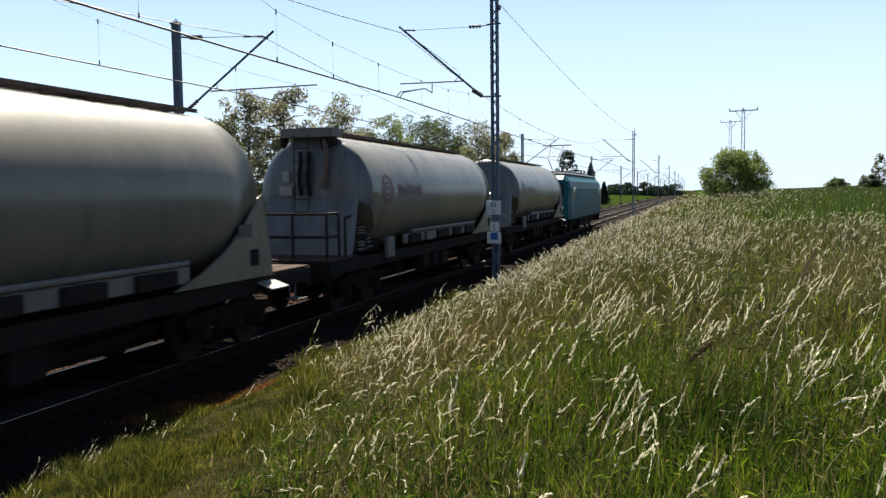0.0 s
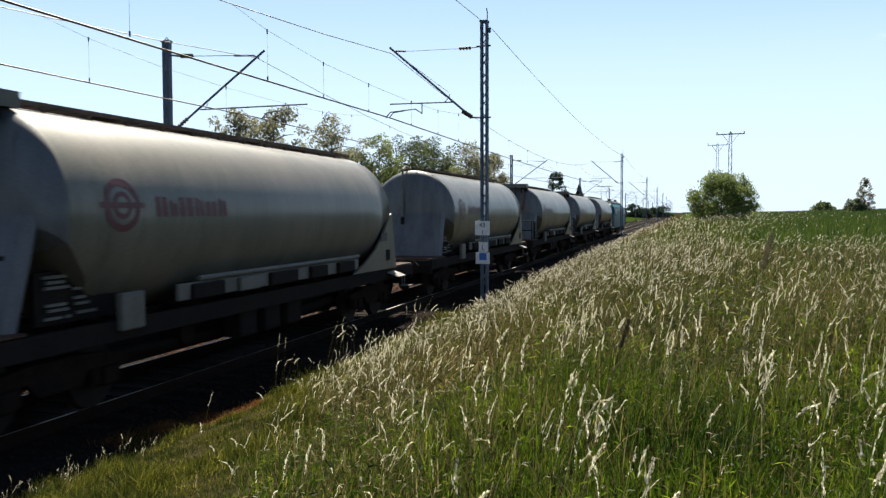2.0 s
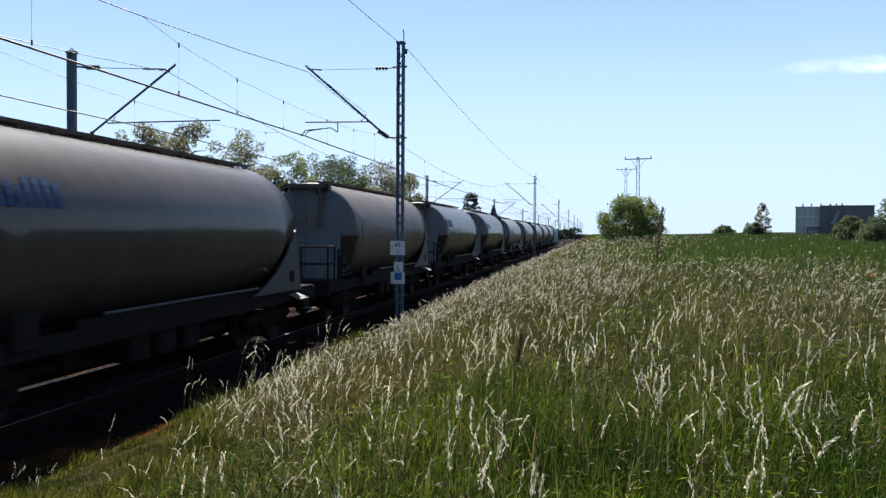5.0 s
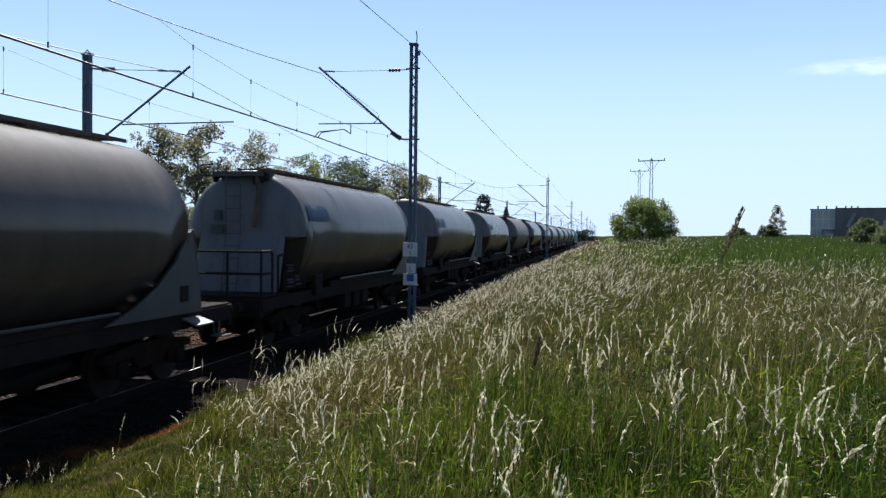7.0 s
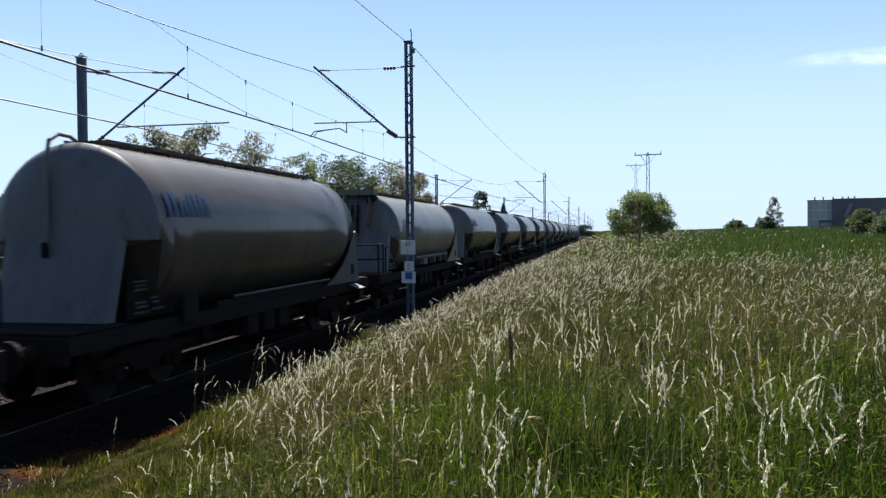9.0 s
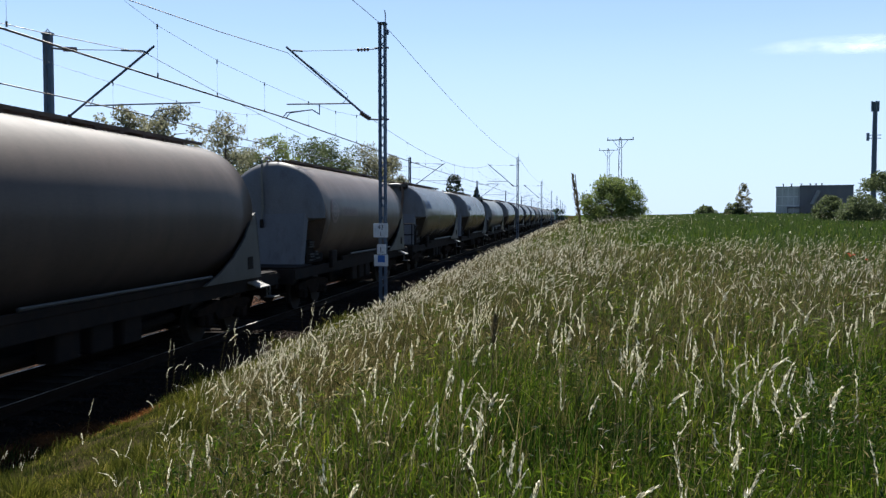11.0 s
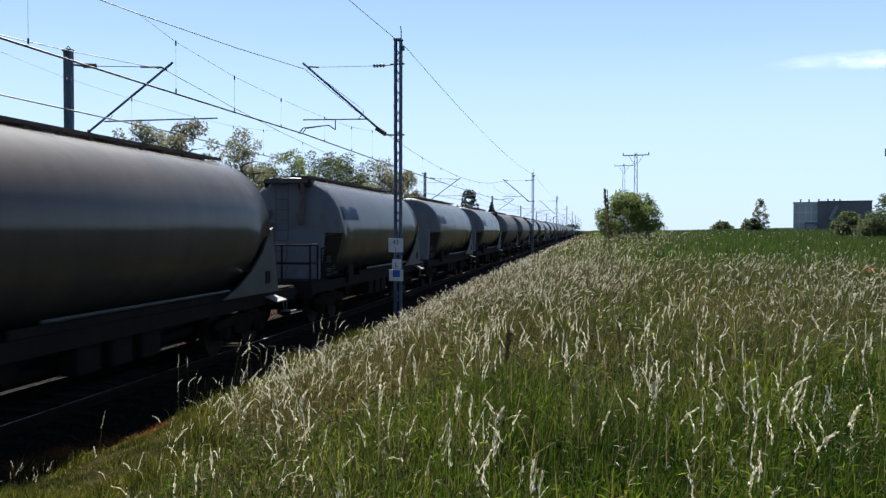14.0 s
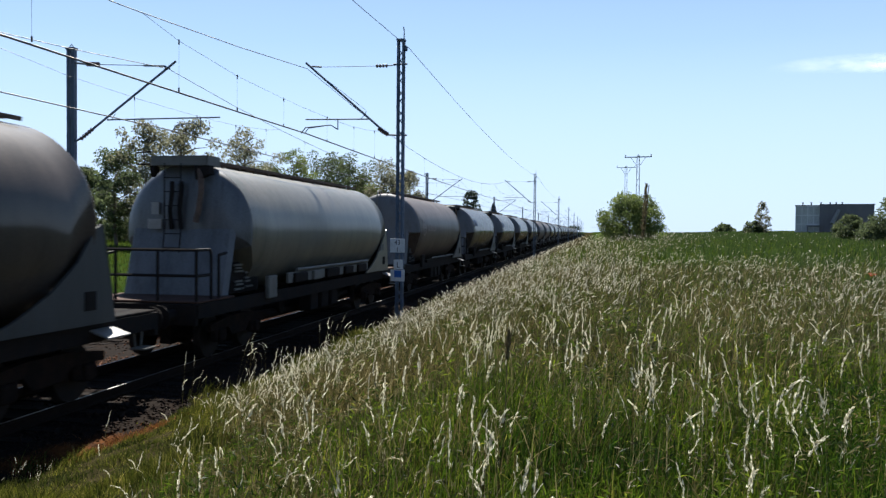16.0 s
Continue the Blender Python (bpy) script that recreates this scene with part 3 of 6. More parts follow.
def end_shell(bm, h, d, zf, cheek_open):
    """The bulkhead under a tank end: a plate leaning outwards to its foot, with side cheeks. d is the way it faces."""
    yt, yb = h + 0.22, h + (0.78 if cheek_open else 0.70)                 # plate at the axis and at the foot
    zs = [zf, 1.75, 2.25, AXIS_Z + 0.03]
    half = [1.20 if RAD < 1.5 else 1.11] * 4 if cheek_open else [RAD - 0.04, RAD - 0.02, RAD - 0.01, RAD - 0.015]
    cols = [-1, -0.93, -0.8, 0.8, 0.93, 1]
    drop = [0.15, 0.03, 0, 0, 0.03, 0.15]

    def sheet(inset):
        rows = []
        for z, w2 in zip(zs, half):
            y = float(np.interp(z, [zf, AXIS_Z + 0.03], [yb, yt + 0.135]))
            rows.append([(c * (w2 - inset * 0.5), d * (y - q - inset), z) for c, q in zip(cols, drop)])
        return loft(bm, rows, closed=False, caps=False)
    front, back = sheet(0.0), sheet(0.06)
    rim = [r[0] for r in front] + front[-1][1:] + [r[-1] for r in front[::-1]][1:] + front[0][::-1][1:-1]
    rim2 = [r[0] for r in back] + back[-1][1:] + [r[-1] for r in back[::-1]][1:] + back[0][::-1][1:-1]
    for k in range(len(rim)):
        j = (k + 1) % len(rim)
        bm.faces.new((rim[k], rim[j], rim2[j], rim2[k]))
    for s in (() if cheek_open else (-1, 1)):
        poly = [(yb - 0.17, zf), (yt - 0.03, AXIS_Z + 0.04), (yt - 0.2, AXIS_Z - 0.04), (h - 0.40, 2.2), (h - 1.0, 1.8), (h - 1.7, 1.5), (h - 2.4, zf + 0.02)]
        prism(bm, [(d * a, b) for a, b in poly], "x", s * (RAD - 0.05) - 0.025, s * (RAD - 0.05) + 0.025)


def build_wagon(paint, letters, rear, length):
    """A four-axle silo wagon. y runs forward, the origin is on the rails amidships. rear: 'platform' or 'plain'."""
    global RAD, AXIS_Z
    cream = paint is M_CREAM
    lettered = letters is not None
    RAD, AXIS_Z = (1.48, 2.68) if cream else (1.55, 2.73)
    T = RAD + AXIS_Z
    label = ("dusty cream silo wagon" if cream else "grey silo wagon with a dark underside") + (" with a railed brake platform" if rear == "platform" else " with a plain rounded end")
    w = thing("silo_wagon", (0, 0, 0), label, "freight wagon", "wagons of the freight train")
    h = length / 2 - (2.85 if cream else 2.70)
    # the tank
    bm = bmesh.new()
    cuts = [-h + 0.02, -h + 0.10, -h + 0.5, -h + 1.0, -h + 1.25, h - 0.6, h - 0.02] + list(np.linspace(-h + 1.7, h - 1.2, 12))
    loft(bm, [tank_ring(y, tank_bottom(y, h)) for y in sorted(cuts)])
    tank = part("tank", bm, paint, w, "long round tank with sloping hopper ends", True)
    tank.data.set_sharp_from_angle(angle=radians(24))
    dome = ((-0.015, 1.0), (0.03, 0.99), (0.10, 0.952), (0.17, 0.90), (0.24, 0.81), (0.30, 0.68), (0.34, 0.47), (0.36, 0.2))
    for d in (-1, 1):
        bm = bmesh.new()
        loft(bm, [tank_ring(d * (h + q), tank_bottom(d * (h + q), h), sh * 0.998) for q, sh in dome])
        # rear end takes the skylight-coloured copy, front end the tank's own paint
        cap = part("tank_end", bm, (M_CREAMEND if cream else M_END) if d < 0 else paint, w, "shallow domed end of the tank", True)
        cap.data.set_sharp_from_angle(angle=radians(35))
    zf = 1.28
    for d, name, is_open in ((1, "front_bulkhead", False), (-1, "rear_bulkhead", True)):
        bm = bmesh.new()
        end_shell(bm, h, d, zf, is_open)
        part(name, bm, ((M_CREAMEND if is_open else paint) if cream else (M_END if is_open else M_CHEEK)), w, "leaning end plate with side cheeks")
    # underframe
    e = length / 2 - 0.62
    bm = bmesh.new()
    for s in (-1, 1):
        box(bm, (s * 1.30 - 0.05, -e, 0.98), (s * 1.30 + 0.05, e, 1.26))
        box(bm, (s * 1.22 - 0.05, -e, 0.98), (s * 1.30, e, 1.0))
    box(bm, (-0.28, -e, 0.92), (0.28, e, 1.24))
    for d in (-1, 1):
        box(bm, (-1.32, d * e - 0.06, 0.86), (1.32, d * e + 0.06, 1.26))
    for y in np.linspace(-e + 1.5, e - 1.5, 7):
        box(bm, (-1.28, y - 0.06, 0.98), (1.28, y + 0.06, 1.2))
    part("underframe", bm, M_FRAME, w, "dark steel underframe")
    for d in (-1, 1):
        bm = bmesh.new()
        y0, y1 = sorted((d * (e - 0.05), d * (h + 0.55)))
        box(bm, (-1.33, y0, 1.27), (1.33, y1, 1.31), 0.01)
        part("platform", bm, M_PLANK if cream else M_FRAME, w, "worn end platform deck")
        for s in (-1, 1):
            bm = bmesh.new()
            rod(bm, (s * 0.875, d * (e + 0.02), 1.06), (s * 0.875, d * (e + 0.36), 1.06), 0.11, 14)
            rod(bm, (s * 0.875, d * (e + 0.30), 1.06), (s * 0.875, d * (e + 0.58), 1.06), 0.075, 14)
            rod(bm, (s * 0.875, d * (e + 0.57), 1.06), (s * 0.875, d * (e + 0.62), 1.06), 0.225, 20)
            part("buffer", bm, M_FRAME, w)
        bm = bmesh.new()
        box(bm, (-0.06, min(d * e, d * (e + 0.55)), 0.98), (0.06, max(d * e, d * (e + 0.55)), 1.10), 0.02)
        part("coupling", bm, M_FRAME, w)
    # added block that shuts off the sunlit ballast beyond the underframe
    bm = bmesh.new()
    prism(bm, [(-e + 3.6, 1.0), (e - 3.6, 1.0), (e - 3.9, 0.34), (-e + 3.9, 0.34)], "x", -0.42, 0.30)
    part("filler_trunk", bm, M_FRAME, w, "dark filler block added under the tank, hiding lit ballast")
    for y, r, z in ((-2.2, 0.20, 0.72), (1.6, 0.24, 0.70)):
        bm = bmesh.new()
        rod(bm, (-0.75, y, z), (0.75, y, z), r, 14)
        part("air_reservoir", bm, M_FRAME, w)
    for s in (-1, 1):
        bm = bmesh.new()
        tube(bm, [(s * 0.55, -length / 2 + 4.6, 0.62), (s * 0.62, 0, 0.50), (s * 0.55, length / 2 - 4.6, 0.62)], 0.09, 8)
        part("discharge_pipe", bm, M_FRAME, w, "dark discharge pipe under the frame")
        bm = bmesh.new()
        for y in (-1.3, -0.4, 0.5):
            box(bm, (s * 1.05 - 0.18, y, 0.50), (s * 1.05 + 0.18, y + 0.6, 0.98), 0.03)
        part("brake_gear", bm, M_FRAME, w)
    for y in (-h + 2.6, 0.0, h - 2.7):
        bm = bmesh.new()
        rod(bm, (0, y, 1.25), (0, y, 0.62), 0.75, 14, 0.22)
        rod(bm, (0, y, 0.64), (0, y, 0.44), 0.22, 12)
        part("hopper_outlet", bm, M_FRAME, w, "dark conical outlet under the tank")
    build_bogie(w, -length / 2 + 3.1)
    build_bogie(w, length / 2 - 3.1)
    # side rail and gear along the solebar
    for s in (-1, 1):
        bm = bmesh.new()
        zs = 1.38 if cream else 1.26
        box(bm, (s * 1.34 - 0.04, -h + 2.4, zs), (s * 1.34 + 0.04, h - 1.9, zs + 0.26 if cream else zs + 0.14), 0.015)
        part("side_skirt", bm, M_WHITE if cream else M_FRAME, w, "pale side beam below the tank" if cream else "dark side beam below the tank")
        bm = bmesh.new()
        zp, xp = (1.70, 1.40) if cream else (1.46, 1.47)
        rod(bm, (s * xp, -h + 2.9, zp), (s * xp, h - 2.0, zp), 0.045 if cream else 0.032, 10)
        part("air_pipe", bm, M_WHITE if cream else M_CHEEK, w, "pale pipe along the side" if cream else "grey pipe along the side")
        for y, wd in ((-h + 0.98, 0.5), (-h + 2.7, 0.9), (-h + 4.1, 0.7), (-h + 5.2, 1.1), (h - 4.6, 0.8), (h - 3.2, 0.9)):
            bm = bmesh.new()
            if not cream and wd != 0.5:
                continue
            z0 = 1.12 if wd == 0.5 else 1.38
            box(bm, (s * 1.40 - 0.05, y, z0), (s * 1.40 + 0.06, y + wd, 1.64 if wd == 0.5 else 1.62), 0.02)
            part("equipment_box", bm, M_WHITE if wd in (0.5, 0.7) and cream else M_FRAME, w)
        for ya, yb2, zz in ((-0.02, 0.40, 1.90), (0.04, 0.36, 1.83), (0.0, 0.44, 1.76), (0.50, 0.72, 1.72), (0.78, 0.96, 1.72), (0.02, 0.38, 1.54), (0.06, 0.42, 1.47), (0.52, 0.74, 1.60), (0.54, 0.80, 1.52),
                            (0.0, 0.30, 1.37), (0.36, 0.46, 1.37), (0.56, 0.94, 1.40)):
                bm = bmesh.new()
                box(bm, (s * 1.06 - 0.02, -h + ya, zz), (s * 1.06 + 0.02, -h + yb2, zz + 0.038))
                part("notice_bar", bm, M_WHITE if cream else M_GREYPART, w)
        bm = bmesh.new()
        box(bm, (s * 0.98 - 0.03, -h - 0.1, 1.30), (s * 0.98 + 0.03, -h + 1.4, 1.98))
        part("valve_cabinet", bm, M_FRAME, w)
        bm = bmesh.new()
        box(bm, (s * (RAD - 0.02) - 0.008, h - 0.25, 1.50), (s * (RAD - 0.02) + 0.008, h + 0.02, 1.78))
        part("data_plate", bm, M_FRAME, w, "small dark data plate")
        if cream:
            bm = bmesh.new()
            box(bm, (s * (RAD - 0.02) - 0.008, h - 0.62, 2.0), (s * (RAD - 0.02) + 0.008, h - 0.18, 2.22))
            part("data_plate", bm, M_GREYPART, w, "small grey data plate")
        # fold-down step plate on the front end
        bm = bmesh.new()
        box(bm, (-0.2, -0.29, -0.015), (0.2, 0.29, 0.015), 0.006, pose(s * 1.47, h + 0.43, 1.12, 0, s * 20, 0))
        part("step_plate", bm, M_NOTICE, w, "pale steel step plate")
        bm = bmesh.new()
        box(bm, (s * 1.40 - 0.15, h + 1.35, 0.70), (s * 1.40 + 0.13, h + 1.72, 0.73), 0.006)
        rod(bm, (s * 1.30, h + 1.45, 0.72), (s * 1.30, h + 1.40, 1.05), 0.018, 6)
        rod(bm, (s * 1.30, h + 1.62, 0.72), (s * 1.30, h + 1.66, 1.05), 0.018, 6)
        part("lower_step", bm, M_WHITE, w, "worn lower step on two stays")
        # lettering and emblem
        if lettered and letters is not M_BLUE:
            bar_row(w, letters, s, [0.26, 0.17, 0.34, 0.22, 0.30, 0.24], -h + 1.75, 2.68, 0.29)
            bm = bmesh.new()
            flank_ring(bm, -h + 1.02, 2.84, 0.27, 0.37)
            flank_ring(bm, -h + 1.02, 2.84, 0.12, 0.19)
            for v in bm.verts:
                v.co.x *= s
            part("emblem", bm, letters, w, "faded red ring emblem")
            bar_row(w, letters, s, [0.92], -h + 0.56, 2.80, 0.08)
        elif lettered:
            bar_row(w, letters, s, [0.36, 0.30, 0.32, 0.34], -h + 0.38, 3.02, 0.42, 0.06)
    # catwalk on top
    bm = bmesh.new()
    for x in np.linspace(-0.33, 0.33, 7):
        box(bm, (x - 0.022, -h + 0.3, T + 0.046), (x + 0.022, h - 0.12, T + 0.062))
    for y in np.arange(-h + 0.35, h - 0.12, 0.45):
        box(bm, (-0.38, y - 0.02, T + 0.030), (0.38, y + 0.02, T + 0.048))
    box(bm, (0.38, -h + 0.3, T + 0.010), (0.41, h - 0.12, T + 0.075))
    box(bm, (-0.41, -h + 0.3, T + 0.010), (-0.38, h - 0.12, T + 0.075))
    walkw = part("catwalk", bm, M_CATWALK, w, "dark grating walkway along the top")
    for y in np.linspace(-h + 0.8, h - 1.0, 12):
        for s in (-1, 1):
            bm = bmesh.new()
            box(bm, (s * 0.38 - 0.03, y - 0.04, T - 0.110), (s * 0.38 + 0.03, y + 0.04, T + 0.030))
            part("bracket", bm, M_CATWALK, walkw)
    for y in np.linspace(-h + 2.4, h - 2.4, 4):
        bm = bmesh.new()
        rod(bm, (0, y, T - 0.020), (0, y, T + 0.066), 0.27, 16)
        rod(bm, (0, y, T + 0.066), (0, y, T + 0.084), 0.31, 16)
        rod(bm, (-0.2, y + 0.05, T + 0.090), (0.2, y + 0.05, T + 0.102), 0.015, 6)
        part("hatch", bm, M_CATWALK, w)
    yr = -h - 0.36                               # outermost point of the rear dome
    if rear == "platform":
        tz = T if cream else T - 0.10
        ye = -h + 0.12
        bm = bmesh.new()
        box(bm, (-0.66, yr - 0.14, tz - 0.09), (0.66, ye, tz - 0.06))
        up = 0.12 if cream else 0.03
        box(bm, (-0.66, yr - 0.14, tz - 0.06), (0.66, yr - 0.11, tz + up))
        box(bm, (0.63, yr - 0.14, tz - 0.06), (0.66, ye, tz + up))
        box(bm, (-0.66, yr - 0.14, tz - 0.06), (-0.63, ye, tz + up))
        part("top_landing", bm, M_WHITE if cream else M_GREYPART, w, "grey sheet landing above the end ladder")
        bm = bmesh.new()
        tube(bm, [(-0.66, yr - 0.12, tz - 0.06), (-1.0, yr - 0.12, tz - 0.06), (-1.0, yr - 0.12, tz + 0.19), (-0.66, yr - 0.12, tz + 0.21)], 0.016)
        part("landing_rail", bm, M_RAILING, w)
        bm = bmesh.new()
        for x in (-0.28, 0.10):
            tube(bm, [(x, yr - 0.30, 2.2), (x, yr - 0.22, 2.7), (x, yr - 0.22, T - 0.050)] if cream else [(x, yr - 0.46, 1.3), (x, yr - 0.22, 2.7), (x, yr - 0.22, T - 0.050)], 0.015)
        for z in np.arange(2.3 if cream else 1.5, T - 0.1, 0.3):
            yy = yr - float(np.interp(z, [1.3, 2.7, T - 0.050], [0.46, 0.22, 0.22]))
            rod(bm, (-0.28, yy, z), (0.10, yy, z), 0.010, 6)
        if cream:
            bk = bmesh.new()
            for x in (-0.20, 0.02):
                tube(bk, [(x, yr - 0.06, 2.70), (x - 0.02, yr - 0.10, 3.1), (x + 0.03, yr - 0.10, 3.5), (x, yr - 0.04, 3.72)], 0.05, 8)
            part("vent_hose", bk, M_FRAME, w, "dark hoses behind the ladder")
        part("ladder", bm, M_FRAME if cream else M_GREYPART, w, "dark steel end ladder" if cream else "grey steel end ladder")
        yo = -(length / 2 - 0.72)
        rails = [("railing_post", [(x, yo, 1.3), (x, yo, 2.30)]) for x in (-1.26, -0.45, 0.45, 1.26)]
        rails += [("handrail", [(-1.26, yo, 2.30), (1.26, yo, 2.30)]), ("knee_rail", [(-1.26, yo, 1.80), (1.26, yo, 1.80)])]
        for x in (-1.26, 1.26):
            rails += [("handrail", [(x, yo, 2.30), (x, yo + 0.55, 2.30), (x, yo + 0.62, 2.22), (x, yo + 0.62, 1.3)]), ("knee_rail", [(x, yo, 1.80), (x, yo + 0.62, 1.80)]),
                      ("grab_pole", [(x, yo + 0.95, 1.3), (x, yo + 0.95, 2.18), (x, yo + 1.3, 2.22)])]
        for nm, pp in rails:
            bm = bmesh.new()
            tube(bm, pp, 0.031)
            part(nm, bm, M_RAILING, w)
        bm = bmesh.new()
        box(bm, (-0.68, yr - 0.06, 3.02), (-0.50, yr - 0.01, 3.28))
        part("notice_plate", bm, M_NOTICE if cream else M_GREYPART, w, "small pale plate on the end")
        bm = bmesh.new()
        box(bm, (-0.74, yr - 0.10, 2.70), (-0.42, yr - 0.05, 2.92))
        part("notice_plate", bm, M_NOTICE if cream else M_GREYPART, w, "small pale plate on the end")
        bm = bmesh.new()
        tube(bm, [(0.42, yr - 0.02, T - 0.110), (0.50, yr - 0.10, T - 0.360), (0.52, yr - 0.12, T - 0.610), (0.46, yr - 0.13, 3.1), (0.40, yr - 0.15, 2.85)], 0.065, 10)
        part("hose", bm, M_CATWALK, w, "dark hose on the end")
        for x0, x1, zz in ((-0.70, -0.58, T - 0.330), (0.34, 0.70, T - 0.390)):
            bm = bmesh.new()
            prism(bm, [(x0, T - 0.090), (x1, T - 0.090), (x1, zz + 0.12), (x0 + 0.03, zz)], "y", yr - 0.10, yr + 0.10)
            part("landing_bracket", bm, M_FRAME, w)
    else:
        bm = bmesh.new()
        tube(bm, [(-0.25, -h + 0.5, T + 0.030), (-0.25, -h + 0.25, T + 0.130), (-0.25, -h - 0.05, T + 0.140), (-0.25, -h - 0.30, T + 0.010), (-0.24, yr - 0.03, T - 0.310), (-0.21, yr - 0.05, 3.0), (-0.20, yr - 0.16, 2.45)], 0.034, 10)
        part("filling_pipe", bm, M_WHITE, w, "pale pipe down the rounded end")
        bm = bmesh.new()
        box(bm, (-0.25, yr - 0.21, 2.34), (-0.15, yr - 0.10, 2.60), 0.03)
        part("pipe_cap", bm, M_FRAME, w)
        yo = -(length / 2 - 0.85)
        for x in (-0.38,):
            bm = bmesh.new()
            tube(bm, [(x, yo + 0.3, 1.3), (x, yo + 0.3, 1.98), (x + 0.05, yo + 0.3, 2.05), (x + 0.15, yo + 0.3, 2.05), (x + 0.2, yo + 0.3, 1.98), (x + 0.2, yo + 0.3, 1.3)], 0.02)
            part("grab_handle", bm, M_RAILING, w)
    return w


def build_loco():
    """An electric locomotive, with its rear end towards -y and the origin amidships."""
    w = thing("locomotive", (0, 0, 0), "turquoise electric locomotive with a raised pantograph", "locomotive")
    half = 8.85
    sec = [(-1.48, 1.0), (-1.48, 2.9), (-1.36, 3.35), (-1.0, 3.72), (1.0, 3.72), (1.36, 3.35), (1.48, 2.9), (1.48, 1.0)]
    bm = bmesh.new()
    rings = []
    for y, k in ((-half, 0), (-half + 0.45, 1), (-half + 0.9, 2), (half - 0.9, 2), (half - 0.45, 1), (half, 0)):
        ring = []
        for x, z in sec:
            zz = z if k == 2 else (min(z, 3.45) if k == 1 else min(z, 2.35))
            xx = x * (1 if k == 2 else (0.97 if k == 1 else 0.92))
            ring.append((xx, y, zz))
        rings.append(ring)
    loft(bm, rings)
    part("body", bm, M_TEAL, w, "turquoise steel body")
    bm = bmesh.new()
    box(bm, (-1.05, -half + 1.4, 3.70), (1.05, half - 1.4, 3.92), 0.08)
    box(bm, (-0.8, -4.5, 3.9), (0.8, -1.5, 4.1), 0.05)
    box(bm, (-0.8, 1.5, 3.9), (0.8, 4.5, 4.1), 0.05)
    part("roof", bm, M_LOCOGREY, w, "pale grey roof with equipment covers")
    for d in (-1, 1):
        bm = bmesh.new()
        prism(bm, [(-1.15, 2.45), (1.15, 2.45), (1.05, 3.25), (-1.05, 3.25)], "y", 0, 0.03)
        for v in bm.verts:
            v.co.y = d * (half - 0.02 - (v.co.z - 2.35) * 0.41 + (0.04 if v.co.y > 0.01 else -0.02))
        part("windscreen", bm, M_GLASS, w, "dark cab windscreen")
        for s in (-1, 1):
            bm = bmesh.new()
            rod(bm, (s * 0.95, d * (half - 0.02), 1.72), (s * 0.95, d * (half + 0.03), 1.72), 0.13, 12)
            part("headlight", bm, M_PLATE, w)
            bm = bmesh.new()
            rod(bm, (s * 0.875, d * half, 1.06), (s * 0.875, d * (half + 0.5), 1.06), 0.1, 12)
            rod(bm, (s * 0.875, d * (half + 0.5), 1.06), (s * 0.875, d * (half + 0.56), 1.06), 0.24, 16)
            part("buffer", bm, M_FRAME, w)
            bm = bmesh.new()
            box(bm, (s * 1.485 - 0.01, d * (half - 1.9) - 0.3, 2.35), (s * 1.485 + 0.01, d * (half - 1.9) + 0.3, 3.0))
            part("cab_window", bm, M_GLASS, w)
            bm = bmesh.new()
            box(bm, (s * 1.487 - 0.01, d * (half - 1.1) - 0.3, 1.15), (s * 1.487 + 0.01, d * (half - 1.1) + 0.3, 2.95))
            part("cab_door", bm, M_LOCOGREY, w)
        bm = bmesh.new()
        box(bm, (-1.3, d * half - 0.25, 0.35), (1.3, d * half + 0.05, 1.02), 0.05)
        part("snow_plough", bm, M_FRAME, w)
    bm = bmesh.new()
    box(bm, (-1.40, -half + 0.4, 0.85), (1.40, half - 0.4, 1.02))
    box(bm, (-1.2, -2.6, 0.3), (1.2, 2.6, 0.9), 0.05)
    part("underframe", bm, M_FRAME, w)
    for c in (-5.2, 5.2):
        bm = bmesh.new()
        for s in (-1, 1):
            box(bm, (s * 1.05 - 0.1, c - 2.0, 0.5), (s * 1.05 + 0.1, c + 2.0, 0.85), 0.03)
        b = part("bogie", bm, M_BOGIE, w)
        for dy in (-1.3, 1.3):
            bm = bmesh.new()
            for s in (-1, 1):
                rod(bm, (s * 0.69, c + dy, 0.625), (s * 0.82, c + dy, 0.625), 0.625, 28)
            rod(bm, (-0.9, c + dy, 0.625), (0.9, c + dy, 0.625), 0.1, 8)
            part("wheelset", bm, M_WHEEL, b)
    bm = bmesh.new()
    for x in (-0.35, 0.35):
        tube(bm, [(x, -4.2, 4.1), (x * 0.8, -6.2, 4.75), (x * 1.2, -4.6, 5.72)], 0.03)
    rod(bm, (-0.95, -4.6, 5.78), (0.95, -4.6, 5.78), 0.03, 6)
    rod(bm, (-0.95, -4.3, 5.78), (0.95, -4.3, 5.78), 0.03, 6)
    part("pantograph", bm, M_CABLE, w, "raised pantograph")
    bm = bmesh.new()
    for y in (-5.5, -3.5, 3.5, 5.5):
        rod(bm, (0.5, y, 4.0), (0.5, y, 4.28), 0.09, 8)
    rod(bm, (0.5, -5.5, 4.3), (0.5, 5.5, 4.3), 0.025, 6)
    part("roof_insulator", bm, M_INSUL, w)
    return w


